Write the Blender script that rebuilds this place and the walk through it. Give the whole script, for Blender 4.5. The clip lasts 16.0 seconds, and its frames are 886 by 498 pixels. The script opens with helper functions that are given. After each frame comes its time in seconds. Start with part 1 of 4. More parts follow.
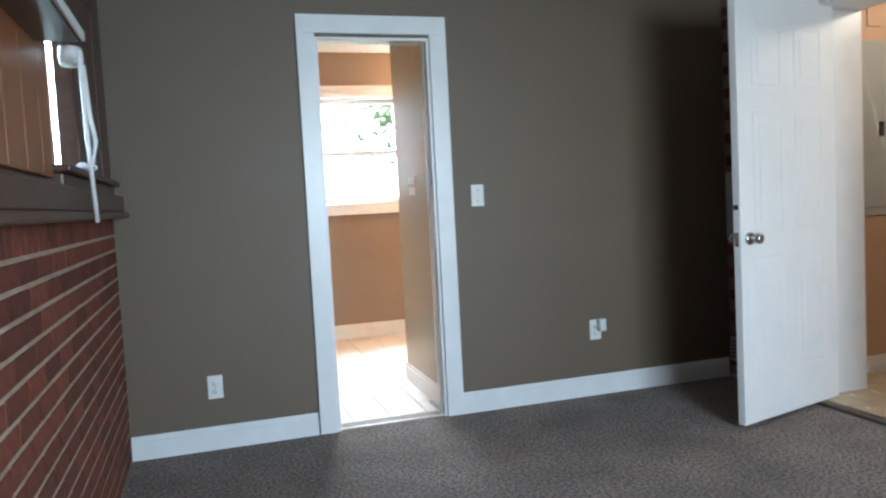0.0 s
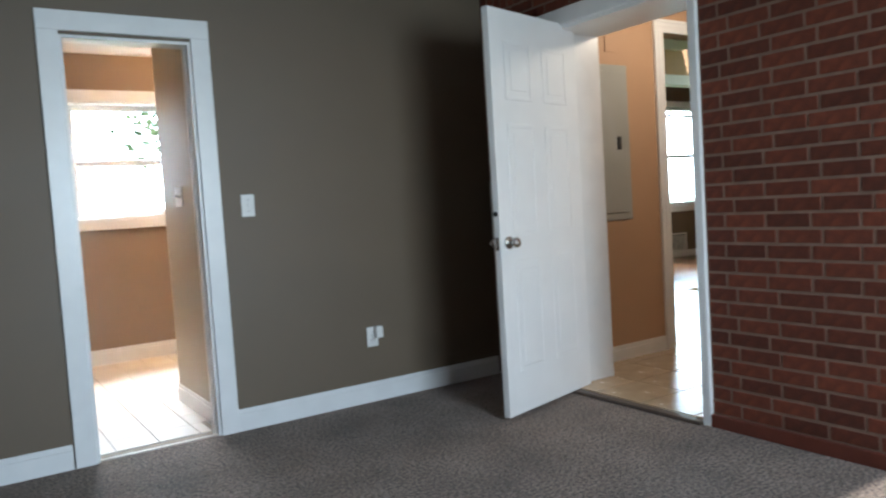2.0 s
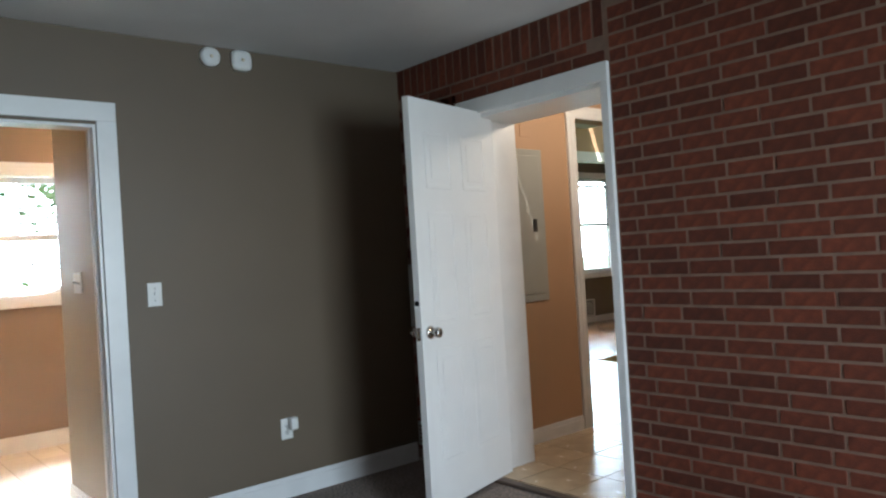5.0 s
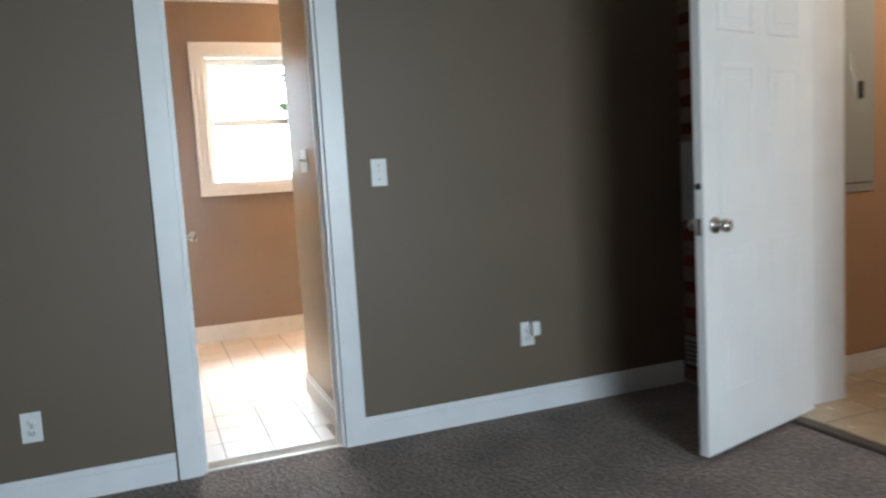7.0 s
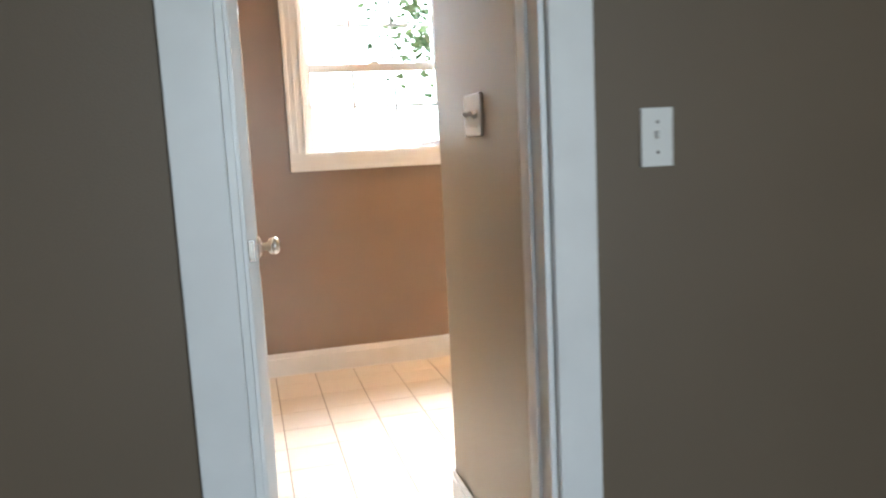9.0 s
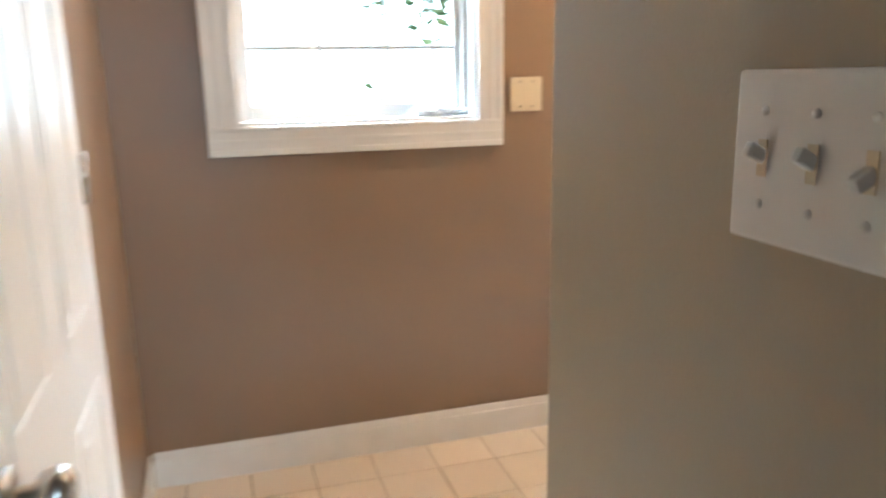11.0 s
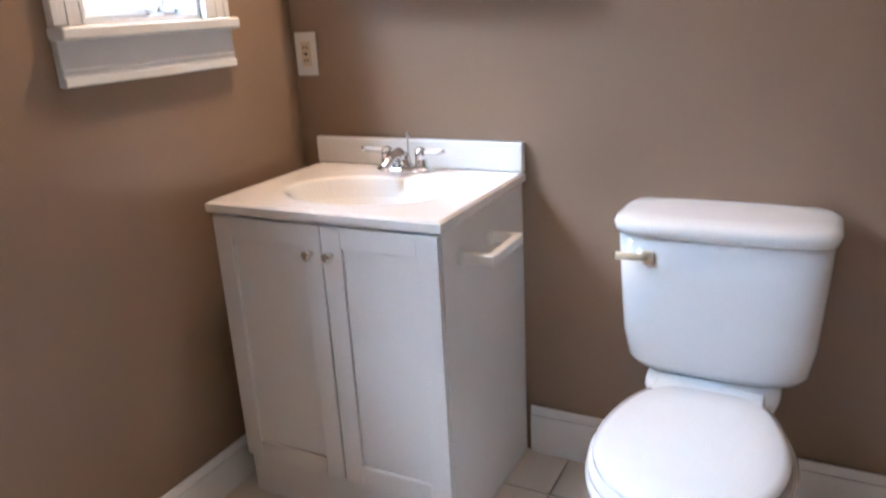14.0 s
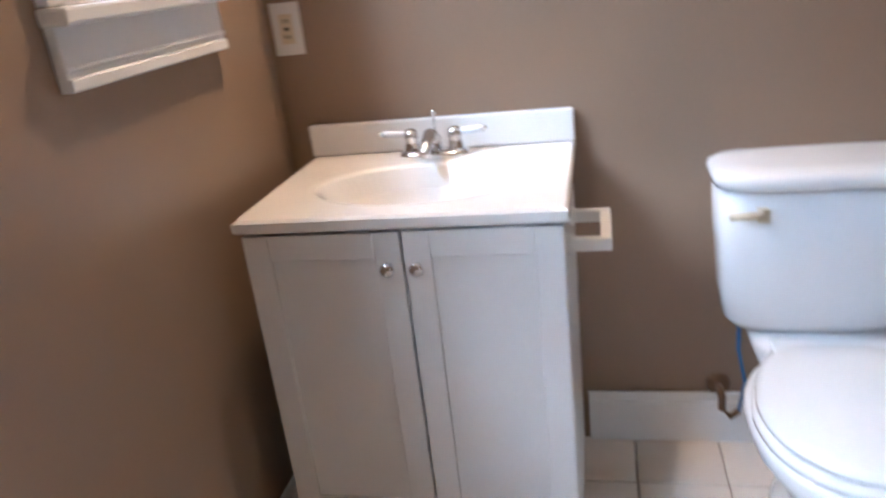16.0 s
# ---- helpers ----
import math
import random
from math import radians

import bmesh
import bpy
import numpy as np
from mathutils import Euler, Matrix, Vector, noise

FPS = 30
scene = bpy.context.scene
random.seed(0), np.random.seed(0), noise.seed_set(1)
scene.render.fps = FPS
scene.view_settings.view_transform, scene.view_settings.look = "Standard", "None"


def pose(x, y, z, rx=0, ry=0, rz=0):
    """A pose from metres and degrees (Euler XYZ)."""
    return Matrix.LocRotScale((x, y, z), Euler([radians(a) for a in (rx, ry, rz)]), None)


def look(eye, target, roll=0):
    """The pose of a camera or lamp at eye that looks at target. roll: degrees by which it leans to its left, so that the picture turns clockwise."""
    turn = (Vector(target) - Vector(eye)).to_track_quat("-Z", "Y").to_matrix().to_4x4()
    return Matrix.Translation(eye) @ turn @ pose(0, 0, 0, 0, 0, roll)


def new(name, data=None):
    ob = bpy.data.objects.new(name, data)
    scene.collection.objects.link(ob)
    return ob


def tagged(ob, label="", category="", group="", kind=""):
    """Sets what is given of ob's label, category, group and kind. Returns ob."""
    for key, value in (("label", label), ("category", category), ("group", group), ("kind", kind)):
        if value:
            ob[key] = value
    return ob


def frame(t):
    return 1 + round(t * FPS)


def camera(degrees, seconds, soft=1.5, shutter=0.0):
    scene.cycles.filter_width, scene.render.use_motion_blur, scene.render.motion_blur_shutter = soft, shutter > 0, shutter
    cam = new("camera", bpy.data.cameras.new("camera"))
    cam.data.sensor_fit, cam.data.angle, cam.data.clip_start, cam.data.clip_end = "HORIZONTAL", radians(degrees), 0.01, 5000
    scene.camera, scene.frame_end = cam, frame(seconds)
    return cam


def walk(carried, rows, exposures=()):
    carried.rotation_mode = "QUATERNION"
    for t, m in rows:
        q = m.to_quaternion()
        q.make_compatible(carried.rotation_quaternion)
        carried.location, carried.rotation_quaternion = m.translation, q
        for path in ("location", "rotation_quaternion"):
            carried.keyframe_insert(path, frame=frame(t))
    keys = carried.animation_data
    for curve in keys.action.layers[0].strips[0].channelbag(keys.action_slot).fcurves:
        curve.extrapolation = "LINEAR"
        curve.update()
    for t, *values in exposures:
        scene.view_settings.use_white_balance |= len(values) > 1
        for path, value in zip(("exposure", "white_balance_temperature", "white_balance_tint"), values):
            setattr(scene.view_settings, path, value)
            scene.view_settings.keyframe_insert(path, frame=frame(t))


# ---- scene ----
cam = camera(61.4, 16.0, soft=2.2, shutter=0.5)
PATH = [
    (0, (-0.59, -3.824, 1.171), (0.013, -1.922, 1.042), -3.0),
    (0.5, (-0.573, -3.83, 1.168), (0.12, -1.959, 1.026), -3.8),
    (1, (-0.557, -3.845, 1.161), (0.266, -2.028, 1.014), -3.8),
    (1.5, (-0.527, -3.854, 1.122), (0.442, -2.109, 0.999), -4.2),
    (2, (-0.505, -3.874, 1.145), (0.596, -2.209, 1.019), -3.6),
    (2.5, (-0.478, -3.873, 1.161), (0.706, -2.266, 1.02), -4.0),
    (3, (-0.453, -3.849, 1.153), (0.79, -2.286, 1.044), -4.0),
    (5.3, (-0.502, -3.785, 1.312), (0.804, -2.27, 1.327), -3.6),
    (5.5, (-0.489, -3.797, 1.309), (0.793, -2.265, 1.208), -3.8),
    (6, (-0.346, -3.719, 1.172), (0.799, -2.086, 1.021), -3.0),
    (6.5, (-0.259, -3.514, 1.171), (0.67, -1.75, 1.004), -1.1),
    (7, (-0.12, -3.13, 1.185), (0.613, -1.269, 0.973), -3.4),
    (7.5, (-0.073, -2.699, 1.17), (0.516, -0.802, 0.933), -3.5),
    (8, (-0.05, -2.333, 1.179), (0.418, -0.408, 0.906), -1.0),
    (8.5, (-0.017, -1.857, 1.179), (0.49, 0.06, 0.917), -3.1),
    (10.8, (0.250, 0.096, 1.329), (0.708, 1.991, 0.884), -1.0),
    (11, (0.283, 0.201, 1.324), (0.848, 2.067, 0.873), -1.0),
    (11.5, (0.372, 0.425, 1.336), (1.071, 2.271, 1.014), -0.8),
    (12, (0.436, 0.638, 1.367), (1.187, 2.446, 0.960), 0.0),
    (12.5, (0.539, 0.855, 1.314), (1.437, 2.620, 1.037), -0.5),
    (13, (0.551, 1.035, 1.271), (1.887, 2.464, 0.856), -1.7),
    (13.5, (0.61, 1.171, 1.266), (2.25, 2.21, 0.786), -3.0),
    (14, (0.596, 1.25, 1.25), (2.277, 2.138, 0.629), -3.2),
    (14.5, (0.598, 1.315, 1.23), (2.242, 2.179, 0.488), -2.3),
    (15, (0.659, 1.482, 1.237), (2.347, 2.35, 0.605), -6.0),
    (15.5, (0.676, 1.66, 1.247), (2.395, 2.456, 0.607), -3.5),
    (16, (0.647, 1.877, 1.254), (2.463, 2.3, 0.531), -6.7),
]
EXPOSURES = [(0, 1.1, 6050, 8), (2.5, 0.8, 6250, 9), (3, 0.75, 6250, 9), (5.5, 0.85, 6350, 9), (6.5, 0.95, 6350, 9), (7.5, 0.75, 6400, 9), (8.5, 0.75, 6700, 10), (11, 0.35, 5900, 4), (12, -0.1, 5750, 6), (12.5, -0.65, 5700, 9), (13.0, -1.35, 5600, 10), (13.5, -0.5, 5500, 10), (14, -0.5, 5250, 10), (16, -0.52, 5200, 10)]
walk(cam, [(t, look(eye, target, roll)) for t, eye, target, roll in PATH], EXPOSURES)

# world, sun, large lights
SUN_DIR = Vector((0.7, 2.8, -2.0)).normalized()
world = bpy.data.worlds.new("sky")
world.use_nodes = True
scene.world = world
wn = world.node_tree.nodes
sky = wn.new("ShaderNodeTexSky")
sky.sky_type = "NISHITA"
sky.sun_disc = False
sky.sun_elevation = radians(35)
sky.sun_rotation = math.atan2(-SUN_DIR.x, -SUN_DIR.y)
wn["Background"].inputs[1].default_value = 0.15
world.node_tree.links.new(sky.outputs[0], wn["Background"].inputs[0])


def lamp(name, kind, energy, color, m, sx=1.0, sy=1.0):
    data = bpy.data.lights.new(name, kind)
    data.energy, data.color = energy, color
    if kind == "AREA":
        data.shape, data.size, data.size_y = "RECTANGLE", sx, sy
    elif kind == "SUN":
        data.angle = radians(0.5)
    else:
        data.shadow_soft_size = sx
    ob = new(name, data)
    ob.matrix_world = m
    return ob


lamp("sun_light", "SUN", 5.0, (1.0, 0.94, 0.85), look((0, -20, 15), Vector((0, -20, 15)) + SUN_DIR))
back_light = lamp("daylight_back_window", "AREA", 41, (0.70, 0.87, 1.0), look((1.15, -5.36, 1.45), (0.0, -1.2, 0.2)), 1.6, 1.2)
back_light.data.spread = radians(120)
lamp("daylight_bath_window", "AREA", 1250, (0.84, 0.93, 1.0), look((0.2, 3.75, 3.1), (0.85, 1.9, 0.9)), 2.4, 1.1)
lamp("daylight_narrow_window", "AREA", 58, (0.86, 0.93, 1.0), look((1.87, 3.6, 3.0), (1.87, 1.9, 0.9)), 0.5, 1.0)
lamp("daylight_far_room", "AREA", 170, (0.9, 0.95, 1.0), look((9.3, 5.4, 3.6), (9.0, 2.5, 0.3)), 2.2, 1.4)
lamp("hall_light", "POINT", 13, (1.0, 0.84, 0.66), pose(3.5, -1.25, 2.3), 0.08)
lamp("vanity_bulb", "POINT", 82, (1.0, 0.64, 0.36), pose(2.2, 2.3, 2.13), 0.05)


# materials
def mat(name, color, rough=0.5, metal=0.0, scale=6.0, vary=0.06, bump=0.1, bscale=120.0, bdist=0.002, island=0.0, obj=0.0, coat=0.0):
    m = bpy.data.materials.new(name)
    m.use_nodes = True
    n, l = m.node_tree.nodes, m.node_tree.links
    b = n["Principled BSDF"]
    b.inputs["Roughness"].default_value, b.inputs["Metallic"].default_value = rough, metal
    b.inputs["Coat Weight"].default_value = coat
    co = n.new("ShaderNodeTexCoord")
    big = n.new("ShaderNodeTexNoise")
    big.inputs["Scale"].default_value, big.inputs["Detail"].default_value = scale, 5
    l.new(co.outputs["Object"], big.inputs["Vector"])
    ramp = n.new("ShaderNodeMapRange")
    ramp.inputs[1].default_value, ramp.inputs[2].default_value = 0.3, 0.7
    ramp.inputs[3].default_value, ramp.inputs[4].default_value = 1 - vary, 1 + vary
    l.new(big.outputs[0], ramp.inputs[0])
    value = ramp.outputs[0]
    for amount, node, out in ((island, "ShaderNodeNewGeometry", "Random Per Island"), (obj, "ShaderNodeObjectInfo", "Random")):
        if amount:
            r = n.new(node)
            mr = n.new("ShaderNodeMapRange")
            mr.inputs[3].default_value, mr.inputs[4].default_value = 1 - amount, 1 + amount
            l.new(r.outputs[out], mr.inputs[0])
            mul = n.new("ShaderNodeMath")
            mul.operation = "MULTIPLY"
            l.new(value, mul.inputs[0])
            l.new(mr.outputs[0], mul.inputs[1])
            value = mul.outputs[0]
    hsv = n.new("ShaderNodeHueSaturation")
    hsv.inputs["Color"].default_value = (*color, 1)
    l.new(value, hsv.inputs["Value"])
    l.new(hsv.outputs[0], b.inputs["Base Color"])
    rr = n.new("ShaderNodeMapRange")
    rr.inputs[3].default_value, rr.inputs[4].default_value = max(0.02, rough - 0.08), min(1, rough + 0.08)
    l.new(big.outputs[0], rr.inputs[0])
    l.new(rr.outputs[0], b.inputs["Roughness"])
    if bump:
        fine = n.new("ShaderNodeTexNoise")
        fine.inputs["Scale"].default_value, fine.inputs["Detail"].default_value = bscale, 4
        l.new(co.outputs["Object"], fine.inputs["Vector"])
        bp = n.new("ShaderNodeBump")
        bp.inputs["Strength"].default_value, bp.inputs["Distance"].default_value = bump, bdist
        l.new(fine.outputs[0], bp.inputs["Height"])
        l.new(bp.outputs[0], b.inputs["Normal"])
    return m


M_TAUPE = mat("taupe_paint", (0.142, 0.105, 0.071), 0.55, vary=0.05, scale=2.0, bump=0.25, bscale=260)
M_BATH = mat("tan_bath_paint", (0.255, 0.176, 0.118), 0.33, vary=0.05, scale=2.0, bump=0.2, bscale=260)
# beige hue, lightened: daylight on the partition is put into the colour
M_PART_LIT = mat("beige_partition_paint_lightened", (0.37, 0.315, 0.225), 0.38, vary=0.05, scale=2.0, bump=0.2, bscale=260)
M_TAN = mat("tan_hall_paint", (0.47, 0.30, 0.185), 0.55, vary=0.04, scale=2.0, bump=0.2, bscale=260)
M_WHITE = mat("white_gloss_paint", (0.78, 0.79, 0.79), 0.32, vary=0.03, scale=9, bump=0.12, bscale=60)
M_DOOR = mat("white_door_paint", (0.80, 0.80, 0.79), 0.34, vary=0.025, scale=5, bump=0.10, bscale=90)
M_CEIL = mat("ceiling_paint", (0.70, 0.70, 0.69), 0.85, vary=0.04, scale=3, bump=0.6, bscale=90, bdist=0.004)
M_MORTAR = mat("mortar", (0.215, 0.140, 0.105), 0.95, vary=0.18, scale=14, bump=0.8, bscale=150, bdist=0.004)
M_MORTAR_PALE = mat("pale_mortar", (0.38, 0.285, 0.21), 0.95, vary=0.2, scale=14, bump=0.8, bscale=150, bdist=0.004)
M_BRICK = mat("red_brick", (0.135, 0.032, 0.015), 0.88, vary=0.28, scale=26, bump=0.9, bscale=150, bdist=0.005, obj=0.32)
M_BRICKJ = mat("red_brick_rest", (0.135, 0.032, 0.015), 0.88, vary=0.28, scale=26, bump=0.9, bscale=150, bdist=0.005, island=0.32)
M_BASE = mat("red_base_paint", (0.12, 0.030, 0.018), 0.5, vary=0.15, scale=12)
M_TILE = mat("cream_tile", (0.70, 0.635, 0.56), 0.30, vary=0.015, scale=2.5, bump=0.08, bscale=40, obj=0.05)
M_HTILE = mat("tan_hall_tile", (0.50, 0.385, 0.26), 0.25, vary=0.12, scale=8, bump=0.08, bscale=40, obj=0.07)
M_GROUT = mat("grout", (0.36, 0.30, 0.24), 0.9, vary=0.15, scale=20)
M_THRESH = mat("dark_threshold", (0.085, 0.06, 0.045), 0.5, vary=0.2, scale=15)
M_PINE = mat("varnished_pine", (0.24, 0.085, 0.026), 0.35, vary=0.22, scale=9, bump=0.1, island=0.12)
M_DARKWOOD = mat("dark_stained_wood", (0.060, 0.026, 0.015), 0.32, vary=0.25, scale=14, bump=0.15)
M_CHROME = mat("chrome", (0.82, 0.82, 0.83), 0.10, 1.0, vary=0.02, bump=0)
M_NICKEL = mat("satin_nickel", (0.50, 0.48, 0.45), 0.26, 1.0, vary=0.05, bump=0)
M_PLASTIC = mat("white_plastic", (0.76, 0.76, 0.74), 0.35, vary=0.02, bump=0.03)
M_CREAM = mat("ivory_plastic", (0.66, 0.58, 0.43), 0.35, vary=0.02, bump=0.03)
M_SLOT = mat("dark_slot", (0.02, 0.02, 0.02), 0.6, bump=0)
M_CERAMIC = mat("white_vitreous_china", (0.80, 0.82, 0.84), 0.08, vary=0.01, bump=0, coat=0.6)
M_MARBLE = mat("white_cultured_marble", (0.83, 0.81, 0.78), 0.16, vary=0.02, scale=7, bump=0, coat=0.4)
M_VANITY = mat("white_thermofoil", (0.74, 0.73, 0.71), 0.38, vary=0.02, scale=7, bump=0.06, bscale=200)
M_MIRROR = mat("mirror", (0.92, 0.93, 0.92), 0.0, 1.0, vary=0.0, bump=0)
M_MIRROR.node_tree.nodes["Map Range.001"].inputs[3].default_value = 0.0
M_MIRROR.node_tree.nodes["Map Range.001"].inputs[4].default_value = 0.01
M_GREY = mat("grey_panel_enamel", (0.36, 0.37, 0.345), 0.4, vary=0.03)
M_WOODFLOOR = mat("brown_wood_floor", (0.22, 0.115, 0.055), 0.25, vary=0.2, scale=7)
M_BLUEHOSE = mat("blue_hose", (0.03, 0.16, 0.42), 0.4)
M_RUST = mat("tarnished_brass", (0.20, 0.13, 0.085), 0.4, 0.7, vary=0.3, scale=40)
M_BARK = mat("bark", (0.17, 0.15, 0.115), 0.95, vary=0.4, scale=9, bump=1.0, bscale=25, bdist=0.03)
M_LEAF = mat("leaf", (0.12, 0.19, 0.10), 0.55, vary=0.3, scale=2, bump=0, island=0.4)
M_GRASS = mat("lawn", (0.075, 0.12, 0.035), 0.9, vary=0.35, scale=3, bump=0.8, bscale=40)
M_SIDING = mat("white_siding", (0.7, 0.7, 0.68), 0.6, vary=0.05)
M_FILM = mat("clear_plastic_film", (0.78, 0.84, 0.90), 0.2, vary=0.08, bump=0)


def carpet_material():
    m = mat("brown_carpet", (0.200, 0.150, 0.125), 1.0, vary=0.28, scale=3.0, bump=1.0, bscale=240, bdist=0.010)
    n, l = m.node_tree.nodes, m.node_tree.links
    tuft = n.new("ShaderNodeTexNoise")
    tuft.inputs["Scale"].default_value, tuft.inputs["Detail"].default_value = 72, 9
    tuft.inputs["Roughness"].default_value = 0.62
    co = n.new("ShaderNodeTexCoord")
    l.new(co.outputs["Object"], tuft.inputs["Vector"])
    mr = n.new("ShaderNodeMapRange")
    mr.inputs[1].default_value, mr.inputs[2].default_value = 0.37, 0.63
    mr.inputs[3].default_value, mr.inputs[4].default_value = 0.08, 2.1
    l.new(tuft.outputs[0], mr.inputs[0])
    mul = n.new("ShaderNodeMath")
    mul.operation = "MULTIPLY"
    hsv = n["Hue/Saturation/Value"]
    old = hsv.inputs["Value"].links[0].from_socket
    l.new(old, mul.inputs[0])
    l.new(mr.outputs[0], mul.inputs[1])
    l.new(mul.outputs[0], hsv.inputs["Value"])
    n["Principled BSDF"].inputs["Sheen Weight"].default_value = 0.15
    return m


def wood_grain(m, sx, sy, sz):
    n, l = m.node_tree.nodes, m.node_tree.links
    mp = n.new("ShaderNodeMapping")
    mp.inputs["Scale"].default_value = (sx, sy, sz)
    l.new(n["Texture Coordinate"].outputs["Object"], mp.inputs[0])
    for k in ("Noise Texture", "Noise Texture.001"):
        if k in n:
            l.new(mp.outputs[0], n[k].inputs["Vector"])


wood_grain(M_PINE, 3, 3, 0.25)
wood_grain(M_DARKWOOD, 3, 0.3, 3)
wood_grain(M_WOODFLOOR, 0.3, 3, 3)
M_CARPET = carpet_material()


def glass_material():
    m = bpy.data.materials.new("window_glass")
    m.use_nodes = True
    n, l = m.node_tree.nodes, m.node_tree.links
    t, g, mix = n.new("ShaderNodeBsdfTransparent"), n.new("ShaderNodeBsdfGlossy"), n.new("ShaderNodeMixShader")
    g.inputs["Roughness"].default_value = 0.02
    mix.inputs[0].default_value = 0.06
    l.new(t.outputs[0], mix.inputs[1])
    l.new(g.outputs[0], mix.inputs[2])
    l.new(mix.outputs[0], n["Material Output"].inputs[0])
    return m


M_GLASS = glass_material()


def emission_material(name, color, strength):
    m = bpy.data.materials.new(name)
    m.use_nodes = True
    b = m.node_tree.nodes["Principled BSDF"]
    b.inputs["Base Color"].default_value = (*color, 1)
    b.inputs["Emission Color"].default_value = (*color, 1)
    b.inputs["Emission Strength"].default_value = strength
    return m


M_BULB = emission_material("warm_bulb", (1.0, 0.78, 0.52), 6.0)


# mesh helpers
def box(bm, x0, x1, y0, y1, z0, z1, bevel=0.0):
    made = bmesh.ops.create_cube(bm, size=1, matrix=Matrix.Translation(((x0 + x1) / 2, (y0 + y1) / 2, (z0 + z1) / 2)) @ Matrix.Diagonal((abs(x1 - x0), abs(y1 - y0), abs(z1 - z0), 1)))
    if bevel:
        edges = {e for v in made["verts"] for e in v.link_edges}
        bmesh.ops.bevel(bm, geom=list(edges), offset=bevel, segments=2, affect="EDGES", profile=0.5)
    return bm


def boxes(*args, bevel=0.0):
    bm = bmesh.new()
    for a in args:
        box(bm, *a, bevel=bevel)
    return bm


def tube(points, radius, sides=12, cap=True):
    """A round bar along a line of points; radius may be a list."""
    bm = bmesh.new()
    pts = [Vector(p) for p in points]
    radii = radius if isinstance(radius, (list, tuple)) else [radius] * len(pts)
    rings = []
    for i, p in enumerate(pts):
        d = (pts[min(i + 1, len(pts) - 1)] - pts[max(i - 1, 0)]).normalized()
        a = d.orthogonal().normalized() if abs(d.z) < 0.9 else Vector((1, 0, 0))
        a = (a - d * a.dot(d)).normalized()
        b = d.cross(a)
        rings.append([bm.verts.new(p + radii[i] * (math.cos(t) * a + math.sin(t) * b)) for t in [2 * math.pi * k / sides for k in range(sides)]])
    skin(bm, rings, cap)
    return bm


def skin(bm, rings, cap=True):
    for r0, r1 in zip(rings, rings[1:]):
        for k in range(len(r0)):
            bm.faces.new((r0[k], r0[(k + 1) % len(r0)], r1[(k + 1) % len(r0)], r1[k]))
    if cap:
        bm.faces.new(rings[0][::-1])
        bm.faces.new(rings[-1])
    for f in bm.faces:
        f.smooth = True


def oval_loft(levels, sides=48):
    """Rings of (cx, cy, z, rx, ry, power): power 2 is an ellipse, higher is squarer."""
    bm = bmesh.new()
    rings = []
    for cx, cy, z, rx, ry, p in levels:
        ring = []
        for k in range(sides):
            a = 2 * math.pi * k / sides
            c, s = math.cos(a), math.sin(a)
            ring.append(bm.verts.new((cx + rx * math.copysign(abs(c) ** (2 / p), c), cy + ry * math.copysign(abs(s) ** (2 / p), s), z)))
        rings.append(ring)
    skin(bm, rings)
    bmesh.ops.recalc_face_normals(bm, faces=bm.faces)
    return bm


def seat_loft(levels, sides=64):
    """Rings of (cx, cy, z, rx, ry): rounded towards -x, tapering to a straight back towards +x."""
    bm = bmesh.new()
    rings = []
    for cx, cy, z, rx, ry in levels:
        ring = []
        for k in range(sides):
            a = 2 * math.pi * k / sides
            c, s = math.cos(a), math.sin(a)
            p = 2.15 if c < 0 else 2.15 + 3.2 * c
            w = ry * (1 - 0.36 * max(0.0, c) ** 1.3)
            ring.append(bm.verts.new((cx + rx * math.copysign(abs(c) ** (2 / p), c), cy + w * math.copysign(abs(s) ** (2 / p), s), z)))
        rings.append(ring)
    skin(bm, rings)
    bmesh.ops.recalc_face_normals(bm, faces=bm.faces)
    return bm


def obj(name, bm, material):
    me = bpy.data.meshes.new(name)
    bmesh.ops.recalc_face_normals(bm, faces=bm.faces)
    bm.to_mesh(me)
    bm.free()
    me.materials.append(material)
    return new(name, me)


BASE = {}


def thing(name, at, label, category, group=""):
    ob = new(name)
    ob.empty_display_size = 0.1
    ob.location = at
    BASE[ob.name] = Vector(at)
    return tagged(ob, label, category, group)


def part(name, bm, material, parent, label=""):
    ob = obj(name, bm, material)
    ob.parent = parent
    if parent.name in BASE:
        ob.matrix_parent_inverse = Matrix.Translation(-BASE[parent.name])
    if label:
        ob["label"] = label
    return ob


def setting(name, bm, material, label, category):
    return tagged(obj(name, bm, material), label, category, kind="structure")


# rooms: large structure
CEIL = 2.49
FAR, VW = 2.64, 2.376          # bathroom far wall and vanity wall
RX, LX, BY = 2.452, -1.0, -5.4  # brick walls and back wall of the first room

setting("floor_carpet", boxes((LX - 0.3, 2.44, BY - 0.2, 0.03, -0.12, 0.0)), M_CARPET, "dark brown speckled low pile carpet", "carpet")
floor_bath = setting("floor_bath", boxes((-0.12, VW + 0.1, 0.03, FAR + 0.1, -0.12, 0.0)), M_GROUT, "brown grout bed under cream square tiles", "tile floor")
floor_hall = setting("floor_hall", boxes((2.44, 6.2, -2.2, 1.5, -0.12, 0.012)), M_GROUT, "grout bed under tan hall tiles", "tile floor")
setting("floor_wood", boxes((5.0, 12.0, 1.5, 4.2, -0.12, 0.014)), M_WOODFLOOR, "glossy brown wooden floor boards", "wood floor")
